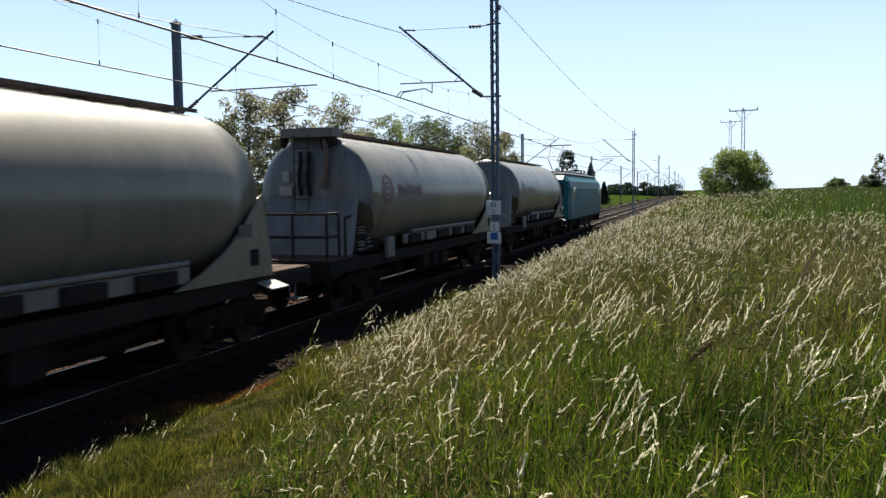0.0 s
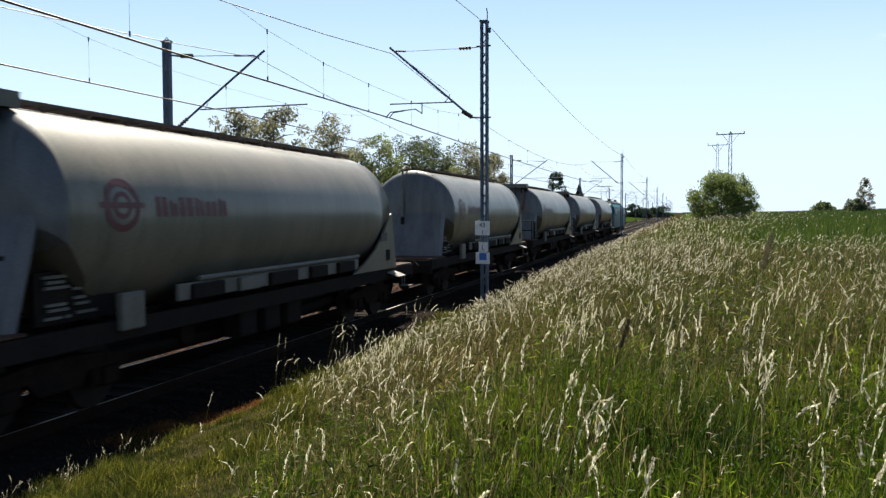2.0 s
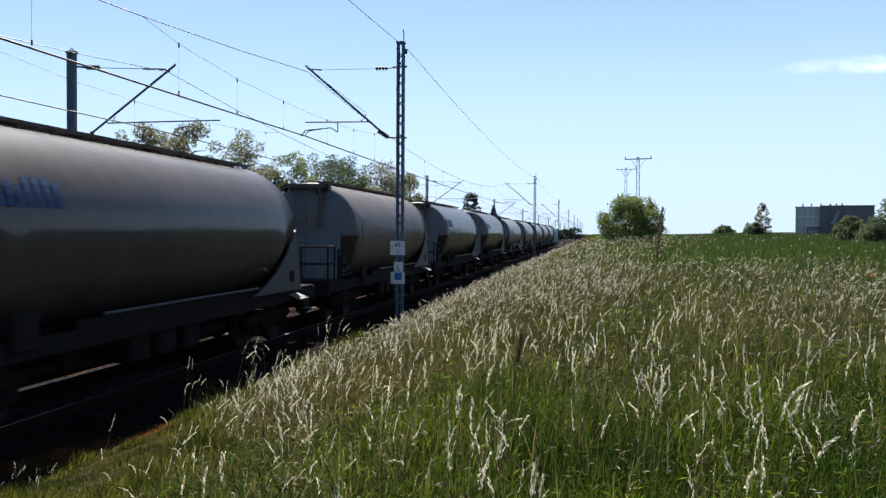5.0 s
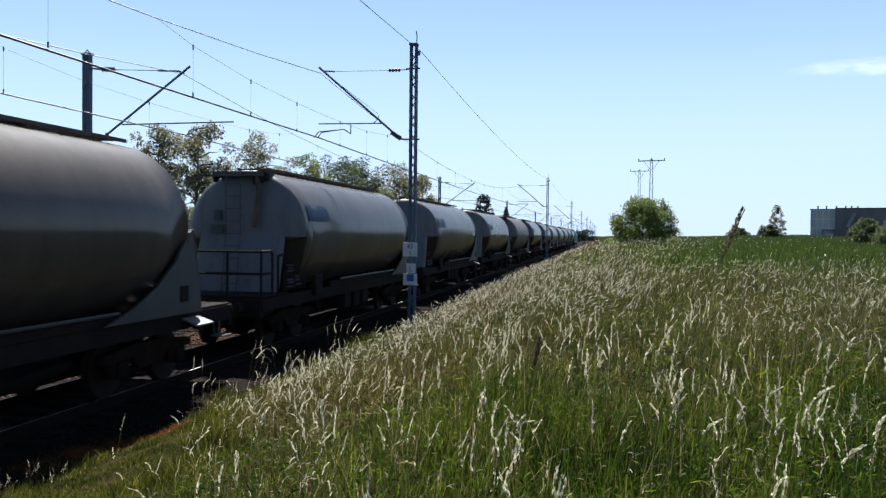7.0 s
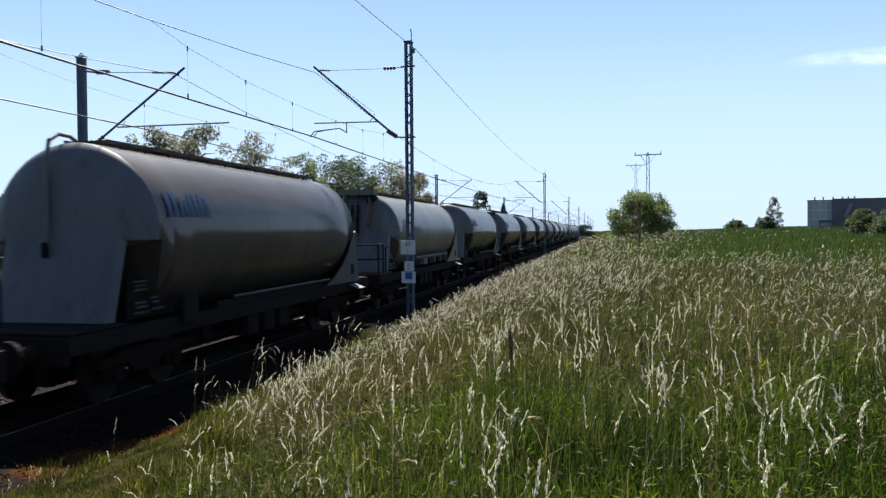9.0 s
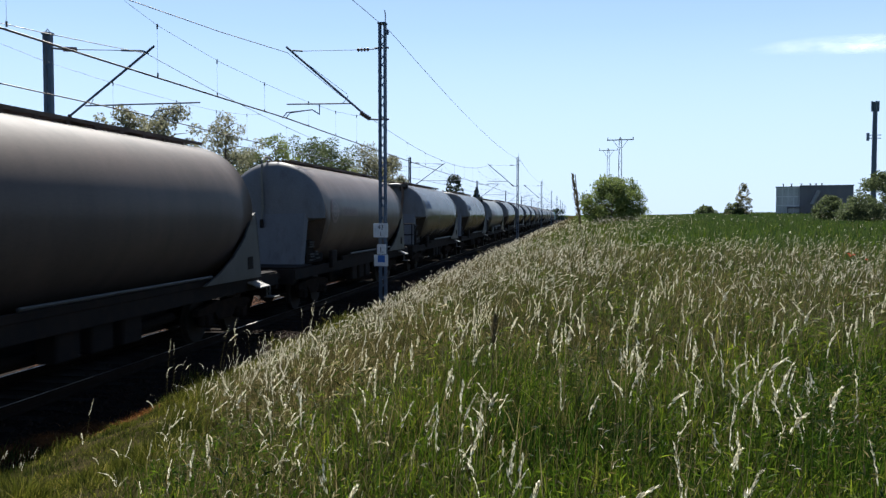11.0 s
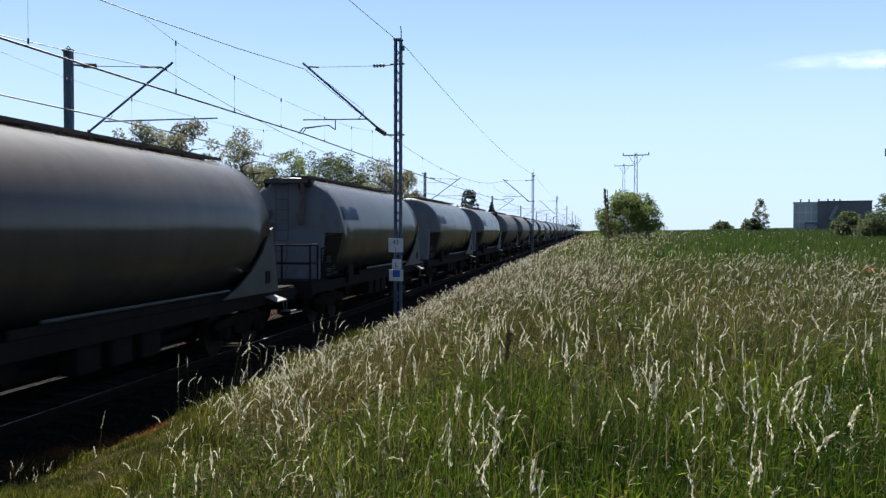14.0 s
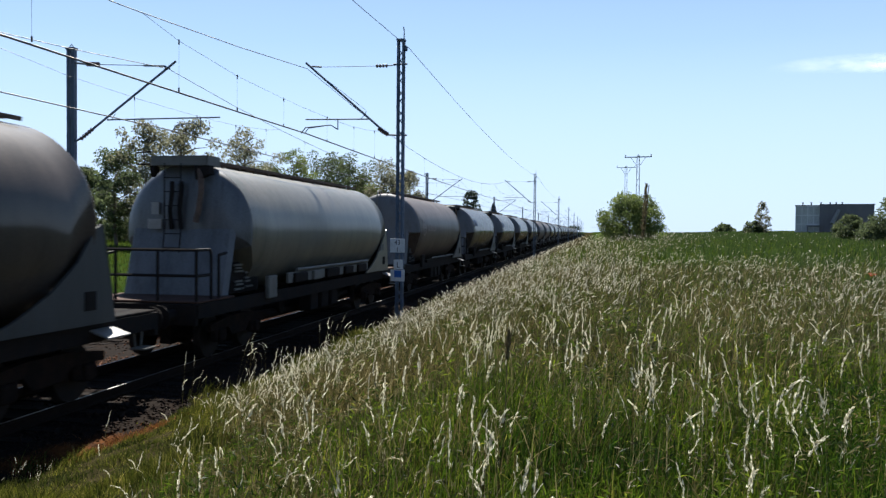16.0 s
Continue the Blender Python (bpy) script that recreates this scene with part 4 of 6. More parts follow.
CREAM_L, GREY_L, SPEED = 17.2, 16.1, 21.4
TRAIN_HEAD = 49.2                                # the first wagon's front buffers at the start
ORDER = [("cream", "plain"), ("cream", "platform"), ("cream", "platform"), ("cream", "plain"), ("cream", "platform"),
         ("grey", "plain"), ("grey", "platform"), ("red", "platform"), ("grey", "plain"), ("grey", "plain"),
         ("grey", "platform"), ("grey", "plain"), ("cream", "platform"), ("grey", "plain"), ("grey", "platform"),
         ("red", "plain"), ("dull", "platform"), ("grey", "plain"), ("grey", "plain"), ("grey", "platform"),
         ("grey", "platform"), ("red", "plain"), ("bare cream", "platform"), ("grey", "platform"), ("grey", "plain")]
NUDGE = {1: 0.3, 2: 0.65, 3: 0.1, 4: -0.5, 5: -0.4, 6: -0.2, 11: -0.3, 18: 0.1, 19: 0.35, 20: 0.3, 21: 0.5, 22: 0.2, 23: 0.2, 24: 0.2}   # slack in the couplings
moving = []                                      # (thing, y at the start)


def build_train():
    first = {}
    front = TRAIN_HEAD
    loco = build_loco()
    moving.append((loco, front + 9.45))
    for k, (kind, rear) in enumerate(ORDER):
        length = CREAM_L if "cream" in kind else GREY_L
        mid = front - length / 2 + NUDGE.get(k, 0.0) - (0.0 if "cream" in kind else 0.22)
        m = pose(TRACKS[0], mid, 0)
        if (kind, rear) in first:
            w = copy_thing(first[kind, rear], m)
        else:
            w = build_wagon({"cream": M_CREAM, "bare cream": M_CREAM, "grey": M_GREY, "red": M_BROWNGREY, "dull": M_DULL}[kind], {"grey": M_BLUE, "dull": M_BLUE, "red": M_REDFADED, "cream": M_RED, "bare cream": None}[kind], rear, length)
            first[kind, rear] = w
        moving.append((w, mid))
        front -= length


build_train()

# ---- overhead line ----
MAST_Y, SPAN = 24.9, 60.0
NEAR_MAST_X, FAR_MAST_X = -5.97, -17.42
NEAR_WIRE, FAR_WIRE = -9.05, -13.88
CONTACT_Z, MESS_Z = 5.78, 7.86


def insulator(mast, a, b, r=0.05, n=5):
    """A ribbed rod insulator."""
    a, b = Vector(a), Vector(b)
    bm = bmesh.new()
    rod(bm, a, b, r * 0.4, 6)
    for k in range(n):
        c = a.lerp(b, (k + 0.5) / n)
        d = (b - a).normalized() * 0.02
        rod(bm, c - d, c + d, r, 8)
    part("insulator", bm, M_INSUL, mast, "ribbed brown insulator")


def build_near_mast():
    """A narrow lattice mast with a cantilever out over the near track; origin at rail height."""
    t = thing("lattice_mast", (NEAR_MAST_X, MAST_Y, 0), "blue-grey steel lattice mast carrying overhead wires", "overhead line mast", "masts of the overhead line")
    wx, wy, top = 0.108, 0.105, 8.66
    for sx in (-1, 1):
        for sy in (-1, 1):
            bm = bmesh.new()
            x0, y0 = sx * wx, sy * wy
            box(bm, (min(x0, x0 - sx * 0.055), y0 - 0.005, -0.8), (max(x0, x0 - sx * 0.055), y0 + 0.005, top))
            box(bm, (x0 - 0.005, min(y0, y0 - sy * 0.06), -0.8), (x0 + 0.005, max(y0, y0 - sy * 0.06), top))
            part("leg", bm, M_MASTSTEEL, t)
    n = 27
    for k in range(n):
        z0, z1 = 0.0 + k * (top - 0.2) / n, 0.0 + (k + 1) * (top - 0.2) / n
        bm = bmesh.new()
        for sy in (-1, 1):
            a, b = ((-wx, sy * wy, z0), (wx, sy * wy, z1)) if (k + (sy > 0)) % 2 else ((wx, sy * wy, z0), (-wx, sy * wy, z1))
            rod(bm, a, b, 0.016, 5)
        for sx in (-1, 1):
            a, b = ((sx * wx, -wy, z0), (sx * wx, wy, z1)) if k % 2 else ((sx * wx, wy, z0), (sx * wx, -wy, z1))
            rod(bm, a, b, 0.013, 5)
        part("lacing", bm, M_MASTSTEEL, t)
    bm = bmesh.new()
    box(bm, (-0.13, -0.13, top - 0.02), (0.13, 0.13, top + 0.03))
    part("head_plate", bm, M_MASTSTEEL, t)
    bm = bmesh.new()
    box(bm, (0.10, -0.06, top - 0.34), (0.20, 0.06, top - 0.20), 0.02)
    part("clamp", bm, M_MASTSTEEL, t)
    bm = bmesh.new()
    tube(bm, [(0.09, 0, top), (0.095, 0, top + 0.28), (0.07, 0, top + 0.42)], 0.018)
    part("spike", bm, M_MASTSTEEL, t)
    bm = bmesh.new()
    box(bm, (-0.55, -0.45, -1.3), (0.55, 0.45, -0.35), 0.05)
    part("foundation", bm, M_SLEEPER, t, "concrete foundation block")
    cx = NEAR_WIRE - NEAR_MAST_X                 # -3.13
    bm = bmesh.new()
    rod(bm, (-0.45, 0, 5.75), (cx - 0.05, 0, 8.05), 0.035, 8)
    insulator(t, (-0.40, 0, 5.72), (-0.72, 0, 5.93), 0.075, 5)
    insulator(t, (-0.42, 0, 7.88), (-0.82, 0, 7.88), 0.06, 4)
    rod(bm, (-0.15, 0, 5.70), (-0.45, 0, 5.72), 0.03, 6)
    rod(bm, (0.2, 0, 5.70), (-0.2, 0, 5.70), 0.03, 6)
    rod(bm, (0.2, 0, 7.92), (-0.25, 0, 7.92), 0.03, 6)
    tube(bm, [(-0.16, 0, 7.90), (-0.45, 0, 7.88)], 0.018)
    tube(bm, [(-0.80, 0, 7.88), (-2.6, 0, 7.90)], 0.008)
    tube(bm, [(-2.6, 0, 7.90), (cx + 0.15, 0, 7.93)], 0.028)
    tube(bm, [(-1.02, 0, 6.22), (cx - 0.05, 0, 6.24)], 0.022)
    tube(bm, [(-1.30, 0, 6.22), (-1.15, 0, 6.38), (-1.12, 0, 6.48)], 0.012)
    tube(bm, [(-1.15, 0, 6.52), (cx + 0.10, 0, 7.90)], 0.007)
    tube(bm, [(-2.05, 0, 6.22), (-2.05, 0, 5.90), (-2.28, 0, 6.05), (cx - 0.05, 0, 5.98), (cx - 0.2, 0, CONTACT_Z + 0.02)], 0.018)
    tube(bm, [(-2.40, 0, 6.04), (cx + 0.05, 0, 5.96), (cx - 0.08, 0, CONTACT_Z + 0.02)], 0.014)
    part("cantilever", bm, M_MASTDARK, t, "slanting tube cantilever with registration arm")
    return t


def near_mast_signs(t):
    """Kilometre plate and two small plates on the mast, facing along the line."""
    for name, x0, x1, z0, z1, mat in (("number_plate", -0.27, 0.20, 2.02, 2.46, M_PLATE), ("letter_plate", -0.15, 0.14, 1.50, 1.80, M_PLATE), ("symbol_plate", -0.25, 0.20, 1.12, 1.48, M_PLATE)):
        bm = bmesh.new()
        box(bm, (x0, -0.165, z0), (x1, -0.150, z1), 0.004)
        part(name, bm, mat, t, "small white enamel plate")
    bm = bmesh.new()
    box(bm, (-0.13, -0.172, 1.24), (0.10, -0.166, 1.46))
    part("symbol", bm, M_SIGNBLUE, t, "blue square")
    for text, x, z, size in (("43", -0.035, 2.27, 0.20), ("1", -0.035, 2.05, 0.20), ("L", -0.005, 1.55, 0.24)):
        cu = bpy.data.curves.new("writing", 'FONT')
        cu.body, cu.size, cu.align_x, cu.extrude = text, size, 'CENTER', 0.002
        cu.materials.append(M_BLACK)
        ob = new("writing", cu)
        ob.parent = t
        ob.matrix_basis = pose(x, -0.172, z, 90, 0, 0)


def build_far_mast():
    """A pair-of-channels mast beyond the far track, its cantilever towards the train."""
    t = thing("channel_mast", (FAR_MAST_X, MAST_Y, 0), "dark blue-grey steel channel mast beyond the tracks", "overhead line mast", "masts of the overhead line")
    for s in (-1, 1):
        bm = bmesh.new()
        box(bm, (s * 0.085 - 0.058, -0.09, -0.8), (s * 0.085 + 0.058, 0.09, 8.74), 0.01)
        part("leg", bm, M_MASTDARK, t)
    bm = bmesh.new()
    for z in np.arange(0.4, 8.5, 1.2):
        box(bm, (-0.08, -0.06, z), (0.08, 0.06, z + 0.14))
        part("batten_plate", bm, M_MASTDARK, t)
        bm = bmesh.new()
    box(bm, (-0.16, -0.13, 8.72), (0.16, 0.13, 8.79))
    tube(bm, [(-0.1, 0, 8.79), (0, 0, 8.91), (0.1, 0, 8.79)], 0.015)
    part("head_plate", bm, M_MASTDARK, t)
    bm = bmesh.new()
    rod(bm, (0.40, 0, 5.76), (3.82, 0, 8.23), 0.04, 8)
    insulator(t, (0.32, 0, 5.70), (0.80, 0, 6.05), 0.075, 5)
    rod(bm, (0.1, 0, 5.62), (0.4, 0, 5.76), 0.035, 6)
    tube(bm, [(0.13, 0, 8.28), (0.60, 0, 8.22)], 0.035)
    insulator(t, (0.55, 0, 8.23), (1.05, 0, 8.20), 0.085, 5)
    tube(bm, [(1.0, 0, 8.20), (2.7, 0, 8.12)], 0.012)
    tube(bm, [(2.65, 0, 8.12), (3.4, 0, 8.08), (3.6, 0, 7.98)], 0.032)
    tube(bm, [(1.32, 0, 6.34), (5.38, 0, 6.36)], 0.024)
    tube(bm, [(1.5, 0, 6.36), (1.62, 0, 6.55)], 0.012)
    tube(bm, [(4.70, 0, 6.36), (4.70, 0, 6.04), (4.46, 0, 6.20), (3.85, 0, 6.12), (3.66, 0, CONTACT_Z + 0.12)], 0.018)
    part("cantilever", bm, M_MASTDARK, t, "slanting tube cantilever with registration arm")
    bm = bmesh.new()
    box(bm, (-0.5, -0.4, -1.2), (0.5, 0.4, -0.35), 0.05)
    part("foundation", bm, M_SLEEPER, t, "concrete foundation block")
    return t


def build_overhead():
    a = build_near_mast()
    b = build_far_mast()
    for k in list(range(1, 9)) + [-1]:
        copy_thing(a, pose(NEAR_MAST_X, MAST_Y + k * SPAN, 0))
        copy_thing(b, pose(FAR_MAST_X, MAST_Y + k * SPAN, 0))
    near_mast_signs(a)
    # horn-shaped lamp and shunting plate on the far mast
    bm = bmesh.new()
    rod(bm, (-0.2, 0, 4.9), (-0.75, -0.1, 5.05), 0.02, 6)
    rod(bm, (-0.70, -0.1, 5.02), (-1.05, -0.2, 5.12), 0.06, 10, 0.11)
    part("lamp", bm, M_MASTDARK, b, "small dark lamp on an arm")
    bm = bmesh.new()
    box(bm, (-0.1, -0.2, 2.0), (0.3, -0.18, 2.35))
    part("plate", bm, M_SIGNBLUE, b, "small blue and white plate")

    def sag(y, top, low):
        u = ((y - MAST_Y) / SPAN) % 1.0
        return top - (top - low) * 4 * u * (1 - u)

    def stitch(d, top, low):
        return float(np.interp(abs(d), [0, 2, 5.2, 8.2, 9.7], [top - 1.29, top - 1.28, top - 1.21, top - 1.0, sag(MAST_Y + 9.7, top, low) - top + top]))

    def wire(name, pts, r):
        cu = bpy.data.curves.new(name, 'CURVE')
        cu.dimensions, cu.bevel_depth, cu.bevel_resolution = '3D', r, 0
        cu.materials.append(M_CABLE)
        sp = cu.splines.new('POLY')
        sp.points.add(len(pts) - 1)
        for p, c in zip(sp.points, pts):
            p.co = (*c, 1)
        tagged(new(name, cu), "thin dark overhead wire along the tracks", "wire", "overhead wires")

    ys = np.arange(MAST_Y - SPAN, MAST_Y + 8 * SPAN + 0.1, SPAN / 12)
    near = (NEAR_WIRE, CONTACT_Z, MESS_Z, 6.43)
    far = (FAR_WIRE, CONTACT_Z + 0.20, 7.99, 6.5)
    for x, base, top, low in (near, far):
        wire("messenger_wire", [(x, y, sag(y, top, low)) for y in ys], 0.011)
        for e in (-0.022, 0.022):
            wire("contact_wire", [(x + e, y, sag(y, base, base - 0.13)) for y in ys], 0.013)
        for k in range(-1, 4):
            c = MAST_Y + k * SPAN
            wire("stitch_wire", [(x, c + d, stitch(d, top, low)) for d in (-9.7, -8.2, -5.2, -2, 0, 2, 5.2, 8.2, 9.7)], 0.005)
    wire("return_wire", [(NEAR_MAST_X + 0.26, y, sag(y, 8.40, 7.85)) for y in ys], 0.011)
    for x, base, top, low in (near, far):
        t = thing("dropper_set", (x, 0, 0), "thin droppers hanging the contact wire from the messenger", "wire", "overhead wires")
        for k in range(-1, 4):
            for d in (-8.2, -5.2, -2.0, 2.0, 5.2, 8.2, 13, 18.5, 24, 30, 36, 41.5, 47):
                y = MAST_Y + k * SPAN + d
                zt = stitch(d, top, low) if abs(d) < 9 else sag(y, top, low)
                bm = bmesh.new()
                rod(bm, (0, y, base - 0.02), (0, y, zt + 0.03), 0.0024, 4)
                rod(bm, (0, y, base - 0.04), (0, y, base + 0.05), 0.018, 5)
                rod(bm, (0, y, zt - 0.08), (0, y, zt + 0.03), 0.018, 5)
                part("dropper", bm, M_CABLE, t)


build_overhead()


# ---- trees ----
def leaf_cloud(rng, centres, radii, count, size, squash=0.85):
    """Small bent leaf sprays scattered through the clumps, thicker towards their outsides."""
    n = count
    pick = rng.choice(len(centres), n, p=radii ** 2 / np.sum(radii ** 2))
    d = rng.normal(size=(n, 3))
    d /= np.linalg.norm(d, axis=1)[:, None]
    r = rng.uniform(0.25, 1.0, n) ** 0.5 * radii[pick] * rng.uniform(0.8, 1.12, n)
    p = centres[pick] + d * r[:, None] * np.array([1, 1, squash])
    u = rng.normal(size=(n, 3))
    u /= np.linalg.norm(u, axis=1)[:, None]
    w = np.cross(u, rng.normal(size=(n, 3)))
    w /= np.linalg.norm(w, axis=1)[:, None]
    s = size * rng.uniform(0.6, 1.4, n)[:, None]
    v = np.stack([p - u * s, p + w * s * 0.55, p + u * s, p - w * s * 0.55 + np.cross(u, w) * s * 0.3], 1)
    f = np.arange(n * 4).reshape(-1, 4)
    return v.reshape(-1, 3), f


def build_tree(name, at, height, crown_w, seed, leaf, bark, label, leaves=5000, leaf_size=0.16, crown_from=0.3, lean=0.0, open_crown=0.0, category="tree", group="", bushy=False):
    rng = np.random.default_rng(seed)
    z0 = float(ground_z(at[0], at[1]))
    t = thing(name, (at[0], at[1], z0), label, category, group)
    bm = bmesh.new()
    top = height * (0.6 if bushy else 0.93)
    pts = [Vector((lean * height * (k / 5) ** 2 + rng.normal() * 0.10, rng.normal() * 0.10, top * k / 5)) for k in range(6)]
    pts[0].z = -0.2
    r0 = 0.02 * height
    for k in range(5):
        rod(bm, pts[k], pts[k + 1], r0 * (1 - k / 5.3), 8, r0 * (1 - (k + 1) / 5.3))
    centres, radii = [], []
    limbs = int(12 + height * 0.9)
    for k in range(limbs):
        f = crown_from + (1 - crown_from) * (k + 0.5) / limbs
        q = pts[0].lerp(pts[5], f)
        a = k * 2.4 + rng.uniform(-0.5, 0.5)
        u = (f - crown_from) / (1 - crown_from)
        prof = (1 - max(0.0, (u - 0.35) / 0.65) ** 2.2) ** 0.6 * min(1.0, 0.55 + 1.4 * u)
        ln = crown_w * 0.5 * prof * rng.uniform(0.7, 1.1)
        e = q + Vector((math.cos(a) * ln, math.sin(a) * ln, ln * rng.uniform(0.05, 0.5)))
        e.z = min(e.z, height * 0.98)
        mid = q.lerp(e, 0.5) + Vector((0, 0, 0.1 * ln))
        rod(bm, q, mid, r0 * 0.32, 5, r0 * 0.2)
        rod(bm, mid, e, r0 * 0.2, 5, r0 * 0.06)
        for g in (0.35, 0.6, 0.82, 1.0):
            c = q.lerp(e, g) + Vector(rng.normal(size=3) * 0.07 * crown_w)
            c.z = min(c.z, height * 0.97)
            if rng.uniform() < open_crown:
                continue
            centres.append(tuple(c))
            radii.append(crown_w * rng.uniform(0.06, 0.17) * (1.25 if g < 0.7 else 0.85))
    if bushy:
        centres, radii = [], []
        for k in range(110):
            a, f = rng.uniform(0, 6.28), (rng.uniform(0, 0.3) if k % 3 == 0 else rng.uniform(0, 1) ** 0.8)
            rr = crown_w * 0.5 * math.sqrt(max(0.05, 1 - f ** 2.4)) * rng.uniform(0.35, 0.97)
            centres.append((math.cos(a) * rr, math.sin(a) * rr, 0.25 + f * (height - 0.7)))
            radii.append(crown_w * rng.uniform(0.07, 0.14))
    part("trunk", bm, bark, t)
    v, f = leaf_cloud(rng, np.array(centres), np.array(radii), leaves, leaf_size)
    mesh_part("crown", raw_mesh("crown", v, [f], leaf), None, t)
    return t


def build_conifer(at, height, width, seed, name="conifer", leaf=None, label="dark green conifer far along the railway", group="far conifers", n=2600, blunt=0.85):
    rng = np.random.default_rng(seed)
    t = thing(name, (at[0], at[1], float(ground_z(at[0], at[1]))), label, "tree", group)
    bm = bmesh.new()
    rod(bm, (0, 0, -0.2), (0, 0, height * 0.97), 0.16, 8, 0.03)
    part("trunk", bm, M_BARK, t)
    f = rng.uniform(0.06, 1, n) ** 0.8
    a = rng.uniform(0, 6.28, n)
    r = width * 0.5 * (1 - f) ** blunt * rng.uniform(0.3, 1.08, n) * (0.75 + 0.25 * np.sin(a * 3 + f * 25))
    p = np.stack([np.cos(a) * r, np.sin(a) * r, f * height - 0.25 * r], 1)
    u = np.stack([np.cos(a), np.sin(a), np.full(n, -0.45)], 1)
    w = np.stack([-np.sin(a), np.cos(a), rng.normal(size=n) * 0.3], 1)
    s = rng.uniform(0.2, 0.45, n)[:, None]
    v = np.stack([p - u * s, p + w * s * 0.35, p + u * s, p - w * s * 0.35], 1).reshape(-1, 3)
    mesh_part("crown", raw_mesh("crown", v, [np.arange(n * 4).reshape(-1, 4)], leaf or M_CONIFER), None, t)


def polar(az, r):
    return (r * math.sin(radians(az)), r * math.cos(radians(az)))


def build_trees():
    row = "trees beyond the tracks"
    lab = "tall broadleaf tree with an airy crown in early summer leaf"
    # azimuth from the line of the track, distance, height, crown width, leaf, seed, open crown
    for az, r, hh, cw, leaf, seed, op in ((-32.4, 80, 9.6, 5.0, M_LEAF, 21, 0.1), (-30.6, 78, 12.2, 5.5, M_LEAF_OLIVE, 22, 0.2), (-28.2, 82, 13.6, 6.4, M_LEAF_OLIVE, 23, 0.55), (-24.2, 88, 13.4, 6.2, M_LEAF_OLIVE, 24, 0.3),
                                          (-26.3, 95, 9.5, 6.0, M_LEAF, 31, 0.1), (-22.6, 96, 9.6, 6.5, M_LEAF, 32, 0.1), (-21.0, 96, 12.1, 5.6, M_LEAF_LIGHT, 25, 0.2), (-18.6, 100, 12.6, 6.0, M_LEAF, 26, 0.1), (-17.0, 104, 12.4, 6.5, M_LEAF, 27, 0.15),
                                          (-14.6, 106, 12.8, 7.2, M_LEAF_OLIVE, 28, 0.35), (-12.8, 110, 11.6, 5.6, M_LEAF_OLIVE, 29, 0.35), (-15.8, 112, 9.0, 7.0, M_LEAF_LIGHT, 30, 0.1), (-19.8, 104, 8.0, 6.0, M_LEAF_LIGHT, 33, 0.1)):
        build_tree("broadleaf_tree", polar(az, r), hh * 0.93, cw * 1.2, seed, leaf, M_BARK, lab, 7600, 0.12, 0.16, 0.0, 0.15 + op, "tree", row)
    for k, (az, r, hh, cw, leaf) in enumerate(((-33.5, 92, 7.0, 6.0, M_LEAF), (-31.2, 94, 8.2, 6.5, M_LEAF_OLIVE), (-29.0, 96, 9.0, 6.5, M_LEAF), (-27.0, 100, 7.0, 6.5, M_LEAF_OLIVE), (-25.0, 102, 8.0, 6.5, M_LEAF), (-22.6, 106, 7.5, 7.0, M_LEAF_LIGHT),
                                               (-20.4, 110, 8.0, 7.5, M_LEAF), (-18.0, 112, 9.2, 7.5, M_LEAF), (-16.0, 114, 8.6, 7.0, M_LEAF_OLIVE), (-13.8, 116, 8.4, 7.5, M_LEAF_OLIVE), (-12.0, 120, 7.0, 6.5, M_LEAF_OLIVE))):
        build_tree("undergrowth_tree", polar(az, r), hh, cw, 140 + k, leaf, M_BARK, "low leafy tree filling the row beyond the tracks", 3500, 0.17, 0.05, 0, 0.0, "tree", row, True)
    build_tree("birch_tree", polar(-36.4, 62), 6.9, 3.9, 41, M_LEAF, M_BIRCH, "birch tree with drooping foliage beside the meadow", 5200, 0.14, 0.25, 0.0, 0.15, "tree", row)
    build_tree("birch_tree", polar(-34.4, 66), 6.2, 3.8, 42, M_LEAF, M_BIRCH, "birch tree with drooping foliage beside the meadow", 4200, 0.14, 0.2, 0.0, 0.1, "tree", row)
    build_tree("dark_tree", polar(-35.6, 58), 6.4, 3.2, 43, M_LEAF, M_BARK, "dense dark green tree beside the birches", 6500, 0.13, 0.05, 0.0, 0.0, "tree", row, True)
    for k, az in enumerate(np.linspace(-62, -37.5, 17)):
        build_tree("woodland_tree", polar(az, 120 + 9 * (k % 3)), 5.6 + 1.1 * (k % 2) + 0.5 * (k % 3), 9.0, 50 + k, M_CONIFER, M_BARK, "dense dark green tree at the edge of a wood", 3000, 0.30, 0.1, 0, 0.0, "tree", "edge of the wood", True)
    build_tree("broad_conifer", polar(-8.5, 150), 10.2, 6.2, 44, M_CONIFER, M_BARK, "broad dark conifer far along the railway", 5000, 0.2, 0.05, 0.0, 0.0, "tree", "far conifers", True)
    for az, r, hh, cw, seed in ((-6.9, 165, 8.5, 6.5, 2), (-8.0, 158, 6.0, 4.5, 3), (-6.0, 180, 5.0, 4.0, 4)):
        build_conifer(polar(az, r), hh, cw, seed)
    for k, az in enumerate((-5.2, -4.4, -3.2, -2.6, -1.9, -1.3)):
        build_tree("far_bush", polar(az, 400 + 15 * k), 5.0 + (k % 3) * 0.9, 12.0, 70 + k, M_CONIFER, M_BARK, "dark bush far along the railway", 1500, 0.5, 0.05, 0, 0.0, "bush", "far bushes", True)
    # bushes and small trees round the field
    build_tree("round_bush", polar(2.4, 92), 5.35, 8.2, 81, M_LEAF_BUSH, M_BARK, "large round bush with bright green leaves at the field's edge", 24000, 0.10, 0.06, 0, 0.0, "bush", "", True)
